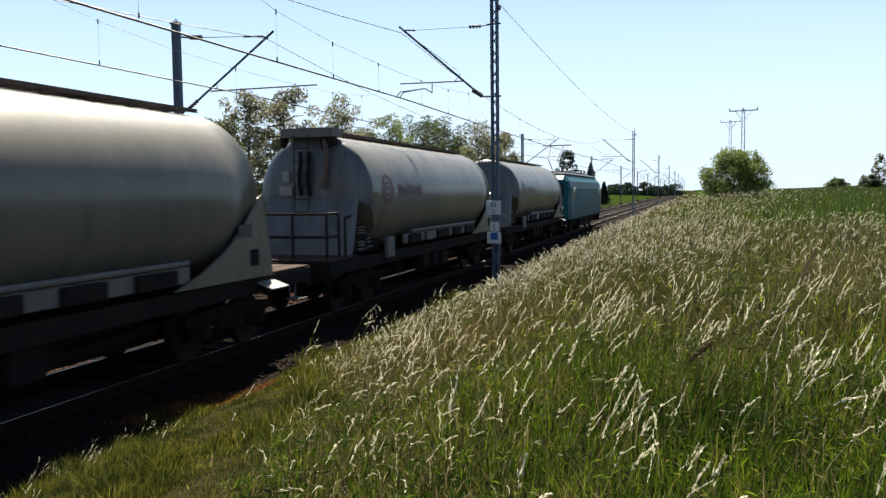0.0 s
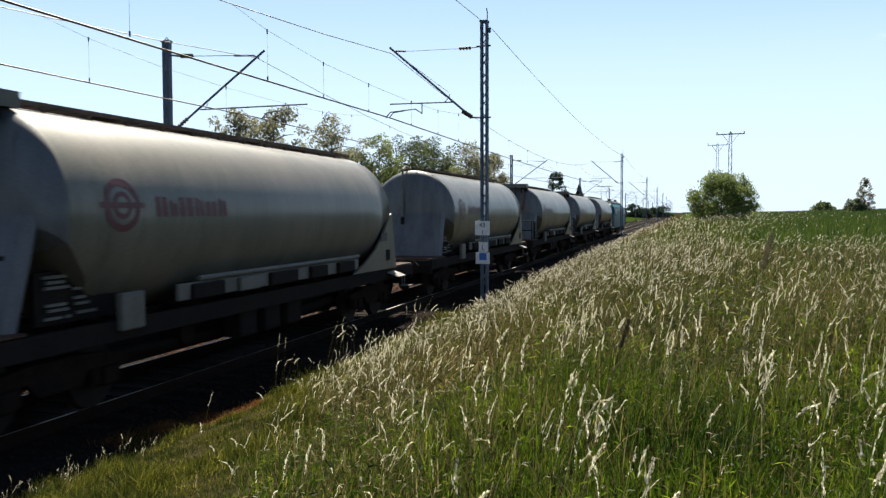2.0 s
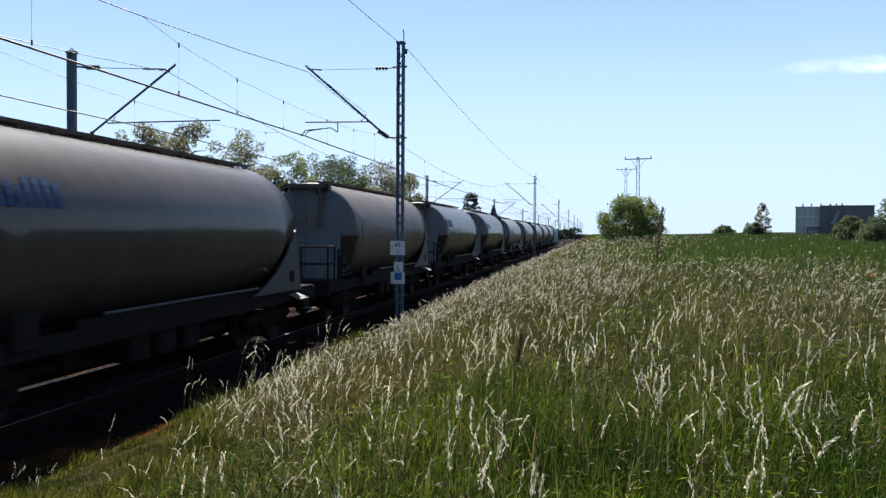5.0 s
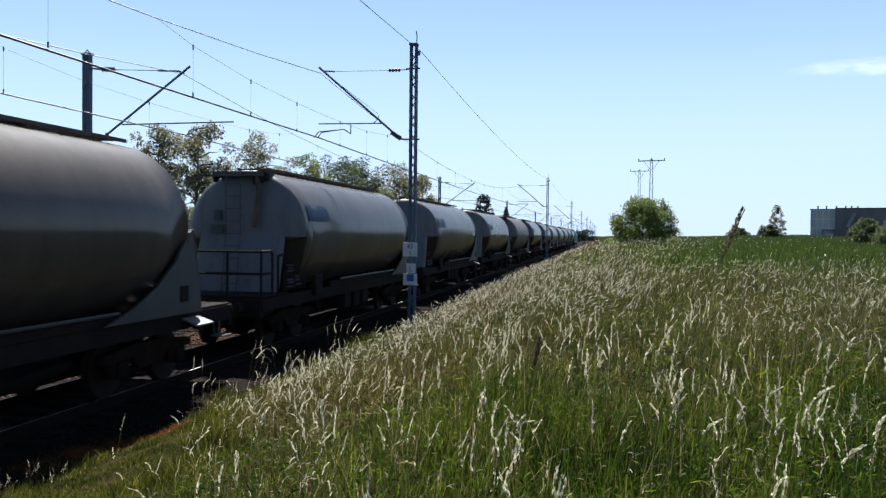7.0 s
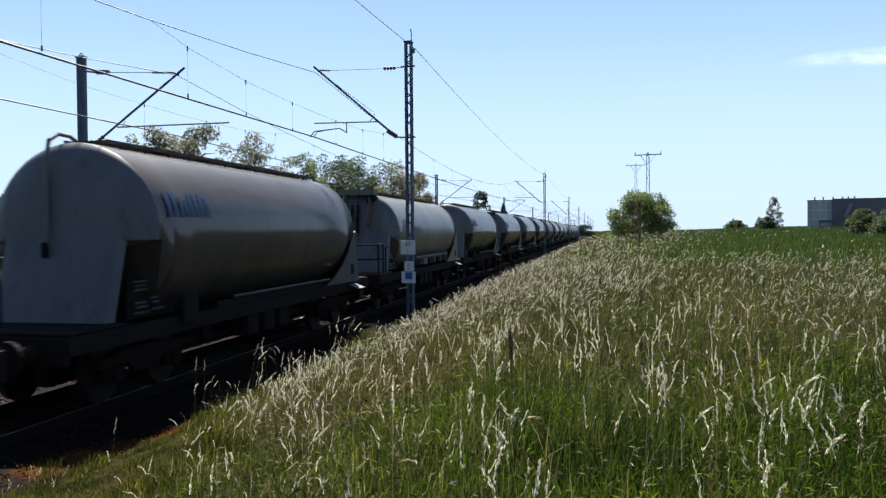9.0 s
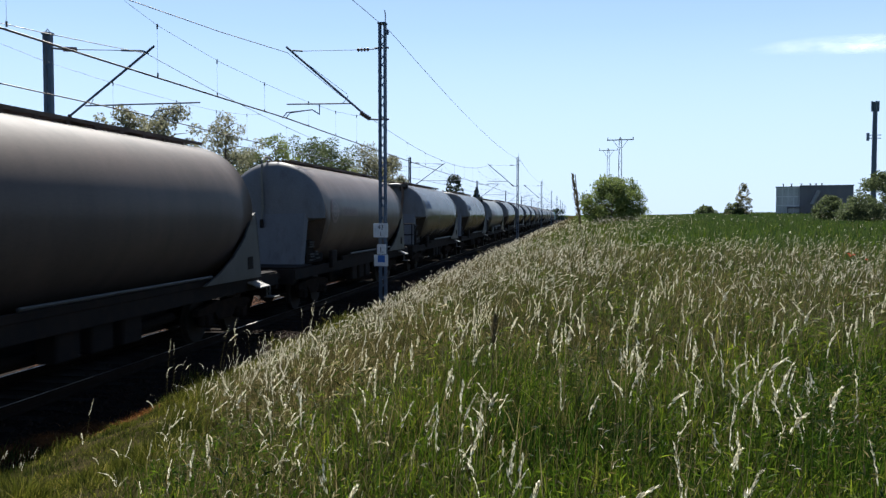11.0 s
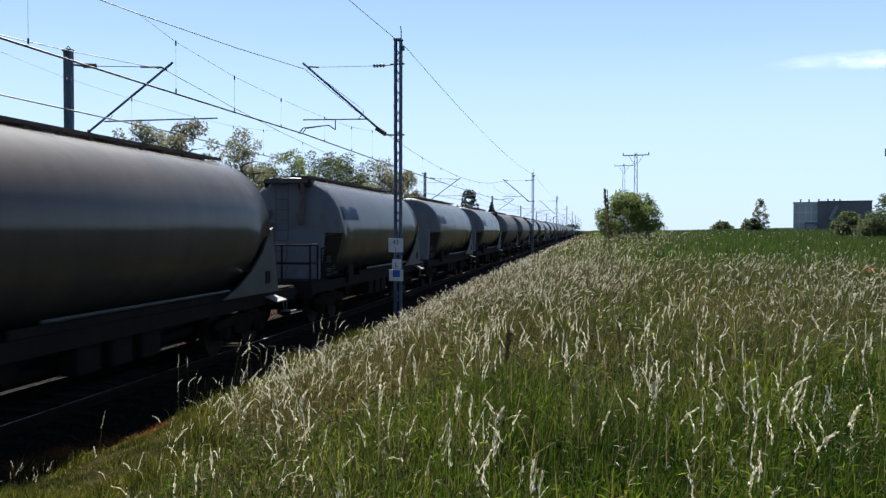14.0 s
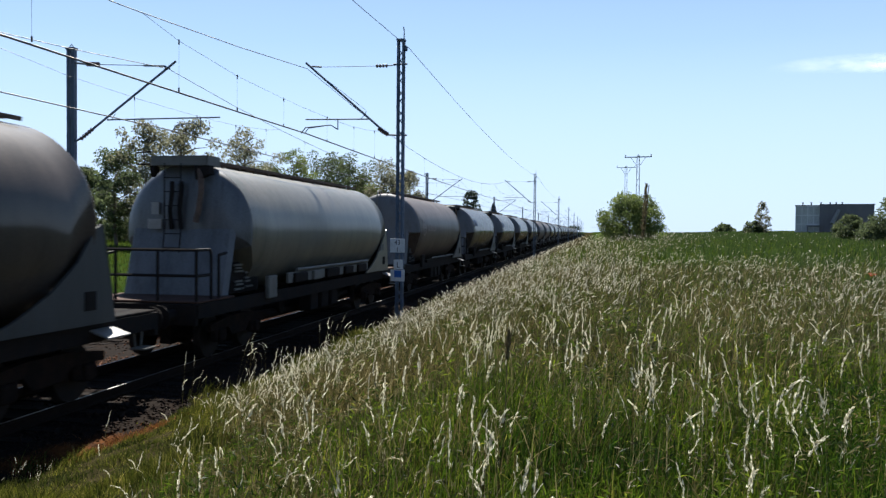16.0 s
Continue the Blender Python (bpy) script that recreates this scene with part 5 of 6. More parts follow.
    build_tree("field_tree", polar(11.0, 150), 6.1, 2.9, 82, M_LEAF_OLIVE, M_BARK, "small upright leafy tree standing in the field", 3000, 0.11, 0.04, 0.02, 0.0, "tree", "", True)
    build_tree("field_bush", polar(10.45, 150), 2.6, 3.6, 83, M_LEAF, M_BARK, "low bush beside the small field tree", 1500, 0.20, 0.05, 0, 0.0, "bush", "", True)
    build_tree("field_bush", polar(16.2, 92), 3.0, 3.6, 84, M_LEAF, M_BARK, "low bush in front of the old hall", 6000, 0.09, 0.05, 0, 0.0, "bush", "", True)
    build_tree("field_bush", polar(19.2, 90), 5.2, 6.0, 85, M_LEAF, M_BARK, "spreading bush beside the old hall", 14000, 0.10, 0.05, 0, 0.0, "bush", "", True)
    build_tree("field_bush", polar(17.9, 84), 3.0, 4.4, 87, M_LEAF, M_BARK, "spreading bush beside the old hall", 8000, 0.09, 0.05, 0, 0.0, "bush", "", True)
    build_tree("field_bush", polar(8.6, 190), 2.2, 5.0, 86, M_LEAF, M_BARK, "low bush on the field's far edge", 900, 0.3, 0.05, 0, 0.0, "bush", "", True)


build_trees()


# ---- pylons, hall, telephone mast ----
def build_pylon(az, r, top, arm, mat_label, slim=1.0):
    x, y = polar(az, r)
    z0 = float(ground_z(x, y))
    t = thing("power_pylon", (x, y, z0), mat_label, "pylon", "power line pylons", turn=-12)
    h = 2.72 + top - z0
    wb = 0.34
    for s in (-1, 1):
        for u in (-1, 1):
            bm = bmesh.new()
            rod(bm, (s * wb, u * wb, -0.3), (s * wb * 0.55, u * wb * 0.55, h), 0.035 * slim, 5)
            part("leg", bm, M_PYLON, t)
    n = 12
    for k in range(n):
        bm = bmesh.new()
        a, b = h * k / n, h * (k + 1) / n
        for s, u in ((1, 0), (-1, 0), (0, 1), (0, -1)):
            wa, wc = wb * (1 - 0.45 * k / n), wb * (1 - 0.45 * (k + 1) / n)
            f = 1 if k % 2 else -1
            if s:
                rod(bm, (s * wa, f * wa, a), (s * wc, -f * wc, b), 0.02 * slim, 4)
            else:
                rod(bm, (f * wa, u * wa, a), (-f * wc, u * wc, b), 0.02 * slim, 4)
        part("lacing", bm, M_PYLON, t)
    bm = bmesh.new()
    box(bm, (-arm, -0.12, h - 0.35), (arm, 0.12, h - 0.35 + 0.18 * slim))
    for s in (-1, 1):
        rod(bm, (s * 0.3, 0, h - 1.6), (s * arm * 0.55, 0, h - 0.35), 0.04, 5)
    part("crossarm", bm, M_PYLON, t)
    for x in (-arm + 0.1, 0, arm - 0.1):
        bm = bmesh.new()
        rod(bm, (x, 0, h - 0.35 + 0.18 * slim), (x, 0, h + 0.15), 0.09 * slim, 8)
        part("insulator", bm, M_INSUL, t)


build_pylon(3.0, 140, 12.85, 2.2, "steel lattice power pylon with a flat crossarm", 0.85)
# slimmer members stand in for haze on the farther pylon
build_pylon(2.2, 178, 14.1, 2.0, "steel lattice power pylon farther off, slimmed to look hazy", 0.6)


def build_hall():
    x, y = polar(14.4, 150)
    t = thing("old_hall", (x, y, float(ground_z(x, y)) - 0.2), "weathered grey industrial hall with a flat roof", "building", turn=-14.4)
    bm = bmesh.new()
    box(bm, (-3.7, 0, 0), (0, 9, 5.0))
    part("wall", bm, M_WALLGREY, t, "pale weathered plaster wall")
    bm = bmesh.new()
    box(bm, (0.0, -0.4, 0), (8.1, 9, 5.15))
    part("wall", bm, M_WALLDARK, t, "dark clad wall")
    bm = bmesh.new()
    box(bm, (-3.8, -0.1, 5.0), (0, 9.1, 5.12))
    box(bm, (0.0, -0.5, 5.15), (8.2, 9.1, 5.27))
    part("roof", bm, M_ROOF, t)
    for px in (-2.6, -1.3, 0.2, 1.6, 2.5, 3.4):
        bm = bmesh.new()
        rod(bm, (px, 1.2, 5.1), (px, 1.2, 5.55), 0.10, 8)
        rod(bm, (px, 1.2, 5.55), (px, 1.2, 5.62), 0.17, 8)
        part("roof_vent", bm, M_ROOF, t)
    for i in range(4):
        for j in range(3):
            bm = bmesh.new()
            box(bm, (-3.55 + i * 0.9, -0.03, 0.5 + j * 1.5), (-2.75 + i * 0.9, -0.002, 1.85 + j * 1.5))
            part("wall_panel", bm, M_PANEL, t)
    bm = bmesh.new()
    box(bm, (-1.9, -0.9, 1.5), (0.6, -0.05, 1.7))
    box(bm, (-1.9, -0.9, 0), (-1.75, -0.75, 1.5))
    part("porch", bm, M_WALLDARK, t)
    bm = bmesh.new()
    rod(bm, (1.9, -1.6, 2.0), (2.9, -0.6, 4.3), 0.32, 10)
    part("duct", bm, M_NOTICE, t, "pale slanting duct")


build_hall()


def build_telephone_mast():
    x, y = polar(18.6, 118)
    t = thing("telephone_mast", (x, y, float(ground_z(x, y))), "dark slender telephone mast with antennas", "mast")
    h = 2.72 + 14.4 - float(ground_z(x, y))
    bm = bmesh.new()
    rod(bm, (0, 0, -0.3), (0, 0, h), 0.36, 14, 0.27)
    part("pole", bm, M_MASTDARK, t)
    for k in range(4):
        bm = bmesh.new()
        a = k * 1.57
        c, s = math.cos(a), math.sin(a)
        box(bm, (c * 0.38 - 0.1, s * 0.38 - 0.1, h - 1.2), (c * 0.38 + 0.1, s * 0.38 + 0.1, h + 0.1), 0.02)
        part("antenna", bm, M_MASTSTEEL, t)
    bm = bmesh.new()
    for z in (h - 4.2, h - 4.6):
        rod(bm, (-0.8, 0, z), (0.8, 0, z), 0.05, 6)
    box(bm, (-0.95, -0.15, h - 4.9), (-0.65, 0.15, h - 3.9), 0.03)
    part("bracket", bm, M_MASTSTEEL, t)


build_telephone_mast()


# ---- a wisp of cloud ----
def build_cloud():
    m, nt, out = mat_nodes("thin_cloud")
    tc = nt.nodes.new("ShaderNodeTexCoord")
    n = noise_node(nt, 0.012, 5, 0.6, tc.outputs["Object"], (1, 1, 3.0))
    ln = nt.nodes.new("ShaderNodeVectorMath")
    ln.operation = 'LENGTH'
    mp = nt.nodes.new("ShaderNodeMapping")
    mp.inputs["Scale"].default_value = (1 / 330, 0, 1 / 30)
    nt.links.new(tc.outputs["Object"], mp.inputs[0])
    nt.links.new(mp.outputs[0], ln.inputs[0])
    edge = ramp_node(nt, ln.outputs["Value"], [(0.15, (1, 1, 1)), (0.95, (0, 0, 0))])
    wisp = ramp_node(nt, n.outputs[0], [(0.33, (0, 0, 0)), (0.72, (0.5, 0.5, 0.5))])
    fac = mix_node(nt, 1.0, edge.outputs[0], wisp.outputs[0], 'MULTIPLY')
    tr = nt.nodes.new("ShaderNodeBsdfTransparent")
    tl = nt.nodes.new("ShaderNodeBsdfTranslucent")
    tl.inputs[0].default_value = (0.9, 0.9, 0.9, 1)
    mx = nt.nodes.new("ShaderNodeMixShader")
    nt.links.new(fac, mx.inputs[0])
    nt.links.new(tr.outputs[0], mx.inputs[1])
    nt.links.new(tl.outputs[0], mx.inputs[2])
    nt.links.new(mx.outputs[0], out.inputs[0])
    bm = bmesh.new()
    loft(bm, [[(x, 12 * math.sin(x * 0.01), z) for x in np.linspace(-330, 330, 12)] for z in np.linspace(-45, 45, 5)], closed=False, caps=False)
    ob = part("cloud", bm, m)
    ob.matrix_basis = pose(2500 * math.sin(radians(18.2)), 2500 * math.cos(radians(18.2)), 2.7 + 2500 * math.tan(radians(10.5)), 0, 1.5, -17)
    tagged(ob, "thin white wisp of cloud in the blue sky", "cloud")


build_cloud()


# ---- excavators on the meadow ----
def build_excavator(at, turn, scale, label, arm_mat, body_mat):
    z0 = float(ground_z(at[0], at[1]))
    t = thing("excavator", (at[0], at[1], z0), label, "excavator", "diggers on the meadow", turn=turn)
    k = scale
    for s in (-1, 1):
        bm = bmesh.new()
        prism(bm, [(-1.15 * k, 0.15 * k), (-0.95 * k, 0), (0.95 * k, 0), (1.15 * k, 0.15 * k), (1.15 * k, 0.35 * k), (0.95 * k, 0.5 * k), (-0.95 * k, 0.5 * k), (-1.15 * k, 0.35 * k)], "y", s * 0.72 * k - 0.17 * k, s * 0.72 * k + 0.17 * k)
        part("track", bm, M_BLACK, t, "black crawler track")
    bm = bmesh.new()
    box(bm, (-1.2 * k, -0.8 * k, 0.6 * k), (1.0 * k, 0.8 * k, 1.15 * k), 0.08 * k)
    box(bm, (-1.25 * k, -0.75 * k, 1.1 * k), (-0.4 * k, 0.75 * k, 1.55 * k), 0.1 * k)
    part("body", bm, body_mat, t, "engine housing")
    bm = bmesh.new()
    box(bm, (-0.35 * k, -0.75 * k, 1.15 * k), (0.75 * k, 0.25 * k, 2.55 * k), 0.06 * k)
    cab = part("cab", bm, M_EXC_BLUE, t, "cab frame")
    for lo, hi in (((-0.25, -0.762, 1.6), (0.65, -0.752, 2.4)), ((-0.25, 0.252, 1.6), (0.65, 0.262, 2.4)), ((0.752, -0.65, 1.5), (0.762, 0.15, 2.4))):
        bm = bmesh.new()
        box(bm, tuple(q * k for q in lo), tuple(q * k for q in hi))
        part("pane", bm, M_GLASS, cab)
    bm = bmesh.new()
    box(bm, (-0.45 * k, -0.82 * k, 2.55 * k), (0.85 * k, 0.32 * k, 2.62 * k), 0.02)
    part("cab_roof", bm, M_EXC_WHITE, cab)
    bm = bmesh.new()
    prism(bm, [(0.9 * k, 0.9 * k), (1.1 * k, 0.9 * k), (2.2 * k, 2.0 * k), (3.0 * k, 2.1 * k), (3.0 * k, 2.3 * k), (2.1 * k, 2.25 * k)], "y", 0.35 * k, 0.55 * k)
    part("boom", bm, arm_mat, t, "bent boom")
    bm = bmesh.new()
    prism(bm, [(2.9 * k, 2.35 * k), (3.1 * k, 2.35 * k), (3.5 * k, 0.9 * k), (3.35 * k, 0.85 * k)], "y", 0.37 * k, 0.53 * k)
    part("dipper", bm, arm_mat, t, "dipper arm")
    bm = bmesh.new()
    prism(bm, [(3.2 * k, 0.9 * k), (3.6 * k, 0.9 * k), (3.75 * k, 0.4 * k), (3.4 * k, 0.15 * k), (3.1 * k, 0.35 * k)], "y", 0.15 * k, 0.75 * k)
    part("bucket", bm, M_FRAME, t, "dark steel bucket")
    bm = bmesh.new()
    rod(bm, (0.8 * k, 0.45 * k, 1.2 * k), (1.9 * k, 0.45 * k, 1.9 * k), 0.06 * k, 8)
    part("cylinder", bm, M_RAILTOP, t)
    return t


build_excavator(polar(-39.4, 56), 190, 1.25, "dark blue excavator with a white cab roof and orange boom", M_EXC_ORANGE, M_EXC_BLUE)
build_excavator(polar(-42.2, 55), 160, 1.0, "small excavator with a white boom parked on the meadow", M_EXC_WHITE, M_EXC_ORANGE)


# ---- grass ----
def blades(rng, x, y, z, height, width, lean, segs=3):
    """Curved tapering blades as one mesh: arrays in, verts and faces out."""
    n = len(x)
    a = rng.uniform(0, 2 * np.pi, n)
    side = np.stack([np.cos(a), np.sin(a), np.zeros(n)], 1) * (width * 0.5)[:, None]
    b = np.where(rng.uniform(size=n) < 0.3, rng.normal(0.2, 0.7, n), rng.uniform(0, 6.28, n))
    bend = np.stack([np.cos(b), np.sin(b), np.zeros(n)], 1) * (lean * height)[:, None]
    base = np.stack([x, y, z - 0.03], 1)
    rows = []
    for k in range(segs):
        f = k / segs
        c = base + bend * f ** 2 + np.array([0, 0, 1.0]) * (height * (f - 0.18 * lean * f * f))[:, None]
        wv = side * (1 - 0.55 * f)
        rows += [c - wv, c + wv]
    rows.append(base + bend + np.array([0, 0, 1.0]) * (height * (1 - 0.18 * lean))[:, None])
    v = np.stack(rows, 1)
    m = 2 * segs + 1
    off = np.arange(n)[:, None] * m
    quads = [np.array([2 * k, 2 * k + 1, 2 * k + 3, 2 * k + 2]) + off for k in range(segs - 1)]
    tri = np.array([2 * segs - 2, 2 * segs - 1, 2 * segs]) + off
    faces = ([np.concatenate(quads)] if quads else []) + [tri]
    return v.reshape(-1, 3), faces


def scatter(rng, n, x0, x1, y0, y1):
    return rng.uniform(x0, x1, n), rng.uniform(y0, y1, n)


def dryness(x, y):
    """1 on the bank, 0 well into the field."""
    e = 0.5 + 0.03 * y + 1.1 * np.sin(x * 0.8 + y * 0.31) + 0.7 * np.sin(y * 0.9)
    return 1 - smooth(e - 1.6, e + 2.2, x)


def turf_edge(y):
    """The line along the bank above which the tall grass stands; below it only low weeds grow."""
    return np.interp(y, [0, 2, 3.6, 5, 6.6, 10.2, 13.3, 30], [-0.8, -1.3, -2.1, -2.9, -3.6, -4.65, -5.0, -5.5]) + 0.22 * np.sin(y * 1.1) + 0.14 * np.sin(y * 2.7 + 1)


def clumps(x, y):
    """Uneven growth, 0 to 1, at two sizes."""
    a = np.sin(x * 1.3 + 1.1 * np.sin(y * 0.55 + 0.4)) * np.sin(y * 0.8 + 0.6 * np.sin(x * 0.9))
    b = np.sin(x * 3.1 + 2.0 + np.sin(y * 1.7)) * np.sin(y * 2.6 + x)
    return np.clip(0.5 + 0.36 * a + 0.2 * b, 0, 1)


def tall(x, y, rng):
    """Height of the grass: short at the ballast, knee high and more on the bank and field margin."""
    d = x - turf_edge(y)
    h = np.interp(d, [-2.5, -0.9, -0.2, 0.5, 1.4, 2.6, 4, 9, 16], [0.17, 0.19, 0.21, 0.26, 0.38, 0.54, 0.64, 0.66, 0.6])
    return h * rng.uniform(0.5, 1.12, len(x))


def cover_z(x, y):
    """The ground, or the ballast's shoulder where it lies higher."""
    return np.maximum(ground_z(x, y), np.interp(x, [-7.0, -6.65, -5.75], [-0.2, -0.26, -0.80]) - 0.01)


def build_grass():
    rng = np.random.default_rng(11)
    # x0, x1, y0, y1, blades per square metre, width, segments
    zones = [(-6.6, 9.0, -9.0, 0.6, 330, 0.015, 2), (-6.6, 14.0, -26.0, -9.0, 70, 0.032, 1), (-6.8, 6.0, 0.6, 7.0, 1300, 0.0078, 3), (-6.9, 9.0, 7.0, 16.0, 560, 0.0108, 2), (-6.9, -3.6, 4.5, 22.0, 620, 0.0115, 2), (-6.4, 20.0, 16.0, 34.0, 150, 0.021, 2), (-6.2, 34.0, 34.0, 80.0, 30, 0.05, 1)]
    lots = {"dry": ([], []), "green": ([], []), "weed": ([], [])}
    yr = rng.uniform(8.4, 11.4, 2600)
    xr = np.interp(yr, [8.4, 9.6, 11.4], [-6.9, -6.65, -6.15]) + rng.normal(0, 0.2, 2600)
    v, f = blades(rng, xr, yr, cover_z(xr, yr), rng.uniform(0.03, 0.13, 2600), rng.uniform(0.006, 0.014, 2600), rng.uniform(0.3, 1.4, 2600), 2)
    tagged(mesh_part("dead_weeds", raw_mesh("dead_weeds", v, f, M_RUSTWEED)), "rust-brown dead weeds on the ballast shoulder", "weeds", kind="stuff")
    for x0, x1, y0, y1, dens, width, segs in zones:
        n = int(dens * (x1 - x0) * (y1 - y0))
        x, y = scatter(rng, n, x0, x1, y0, y1)
        edge = -6.35 - 0.25 * np.exp(-((y - 6.8) / 1.7) ** 2) + 0.22 * np.sin(y * 1.3) + 0.22 * np.sin(y * 3.1 + 1) + 0.1 * np.sin(y * 7.7) - 0.35 * rng.uniform(size=n) ** 2
        keep = (x < np.maximum(9.0, 1.5 + 0.75 * y)) & (x ** 2 + y ** 2 > 0.5) & (x > edge) & ((x + 6.5 - 0.3 * (y - 10.0)) ** 2 / 0.14 + (y - 10.0) ** 2 / 1.8 > rng.uniform(0.3, 1.5, n))
        x, y = x[keep], y[keep]
        d = x - turf_edge(y)
        dry = rng.uniform(size=len(x)) < 0.03 + 0.10 * dryness(x, y) + 0.62 * np.exp(-((d - 1.1) / 1.2) ** 2) * (0.4 + 0.9 * clumps(x, y)) * (0.4 + 0.6 * smooth(6, 9, y)) + 0.62 * smooth(6, 9.5, y + 0.8 * np.sin(x * 1.7)) * (1 - smooth(26, 36, y)) * (1 - smooth(4 + 0.1 * y, 8 + 0.25 * y, x)) * (0.4 + 0.7 * clumps(x * 0.6, y * 0.5 + 2))
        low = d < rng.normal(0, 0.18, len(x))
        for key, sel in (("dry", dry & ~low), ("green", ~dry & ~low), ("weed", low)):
            xs, ys = x[sel], y[sel]
            h = tall(xs, ys, rng) * (0.95 if key == "dry" else 0.80) * (0.62 + 0.62 * clumps(xs, ys) + 0.12 * np.sin(xs * 7.3 + ys * 2) * np.sin(ys * 6.1))
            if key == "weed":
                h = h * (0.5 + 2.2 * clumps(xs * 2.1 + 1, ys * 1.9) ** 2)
            bent = rng.uniform(size=len(xs)) < (0.5 if key == "weed" else 0.26)
            v, f = blades(rng, xs, ys, cover_z(xs, ys), h, width * rng.uniform(0.6, 1.5, len(xs)), np.where(bent, rng.uniform(0.45, 1.0, len(xs)), rng.uniform(0.02, 0.46, len(xs))), segs)
            vs, fs = lots[key]
            base = sum(len(q) for q in vs)
            vs.append(v)
            fs += [q + base for q in f]
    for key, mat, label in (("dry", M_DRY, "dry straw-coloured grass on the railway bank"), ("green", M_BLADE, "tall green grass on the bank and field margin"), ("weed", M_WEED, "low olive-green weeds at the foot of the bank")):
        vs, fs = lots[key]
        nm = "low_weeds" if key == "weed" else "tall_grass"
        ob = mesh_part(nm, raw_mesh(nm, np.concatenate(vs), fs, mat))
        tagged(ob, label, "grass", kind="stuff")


def build_flecks():
    """Short side leaves, husks and dead bits caught between the blades, at every slant."""
    rng = np.random.default_rng(17)
    for x0, x1, y0, y1, dens, size, seed_mat, label in ((-4.5, 5.0, 0.9, 7.0, 420, 0.020, M_DRY, "dead leaf bits caught between the grass blades"), (-5.4, 9.0, 7.0, 18.0, 170, 0.030, M_DRY, "dead leaf bits caught between the grass blades"),
                                                          (-4.5, 5.0, 0.9, 7.0, 420, 0.026, M_BLADE, "short green side leaves in the grass"), (-5.4, 9.0, 7.0, 18.0, 150, 0.038, M_BLADE, "short green side leaves in the grass")):
        n = int(dens * (x1 - x0) * (y1 - y0))
        x, y = scatter(rng, n, x0, x1, y0, y1)
        d = x - turf_edge(y)
        keep = (d > 0.1) & (x < 1.5 + 0.75 * y) & (rng.uniform(size=n) < 0.25 + 0.9 * clumps(x * 1.4 + 2, y * 1.2))
        x, y, d = x[keep], y[keep], d[keep]
        n = len(x)
        z = ground_z(x, y) + np.interp(d, [0, 1.4, 4], [0.2, 0.4, 0.62]) * rng.uniform(0.25, 0.95, n)
        p = np.stack([x, y, z], 1)
        u = rng.normal(size=(n, 3)) * np.array([1, 1, 0.75])
        u /= np.linalg.norm(u, axis=1)[:, None]
        w = np.cross(u, rng.normal(size=(n, 3)))
        w /= np.linalg.norm(w, axis=1)[:, None]
        s = (size * rng.uniform(0.5, 1.5, n))[:, None]
        v = np.stack([p - u * s, p + w * s * 0.16, p + u * s + np.array([0, 0, -0.3]) * s, p - w * s * 0.16], 1)
        tagged(mesh_part("leaf_bits", raw_mesh("leaf_bits", v.reshape(-1, 3), [np.arange(n * 4).reshape(-1, 4)], seed_mat)), label, "grass", kind="stuff")


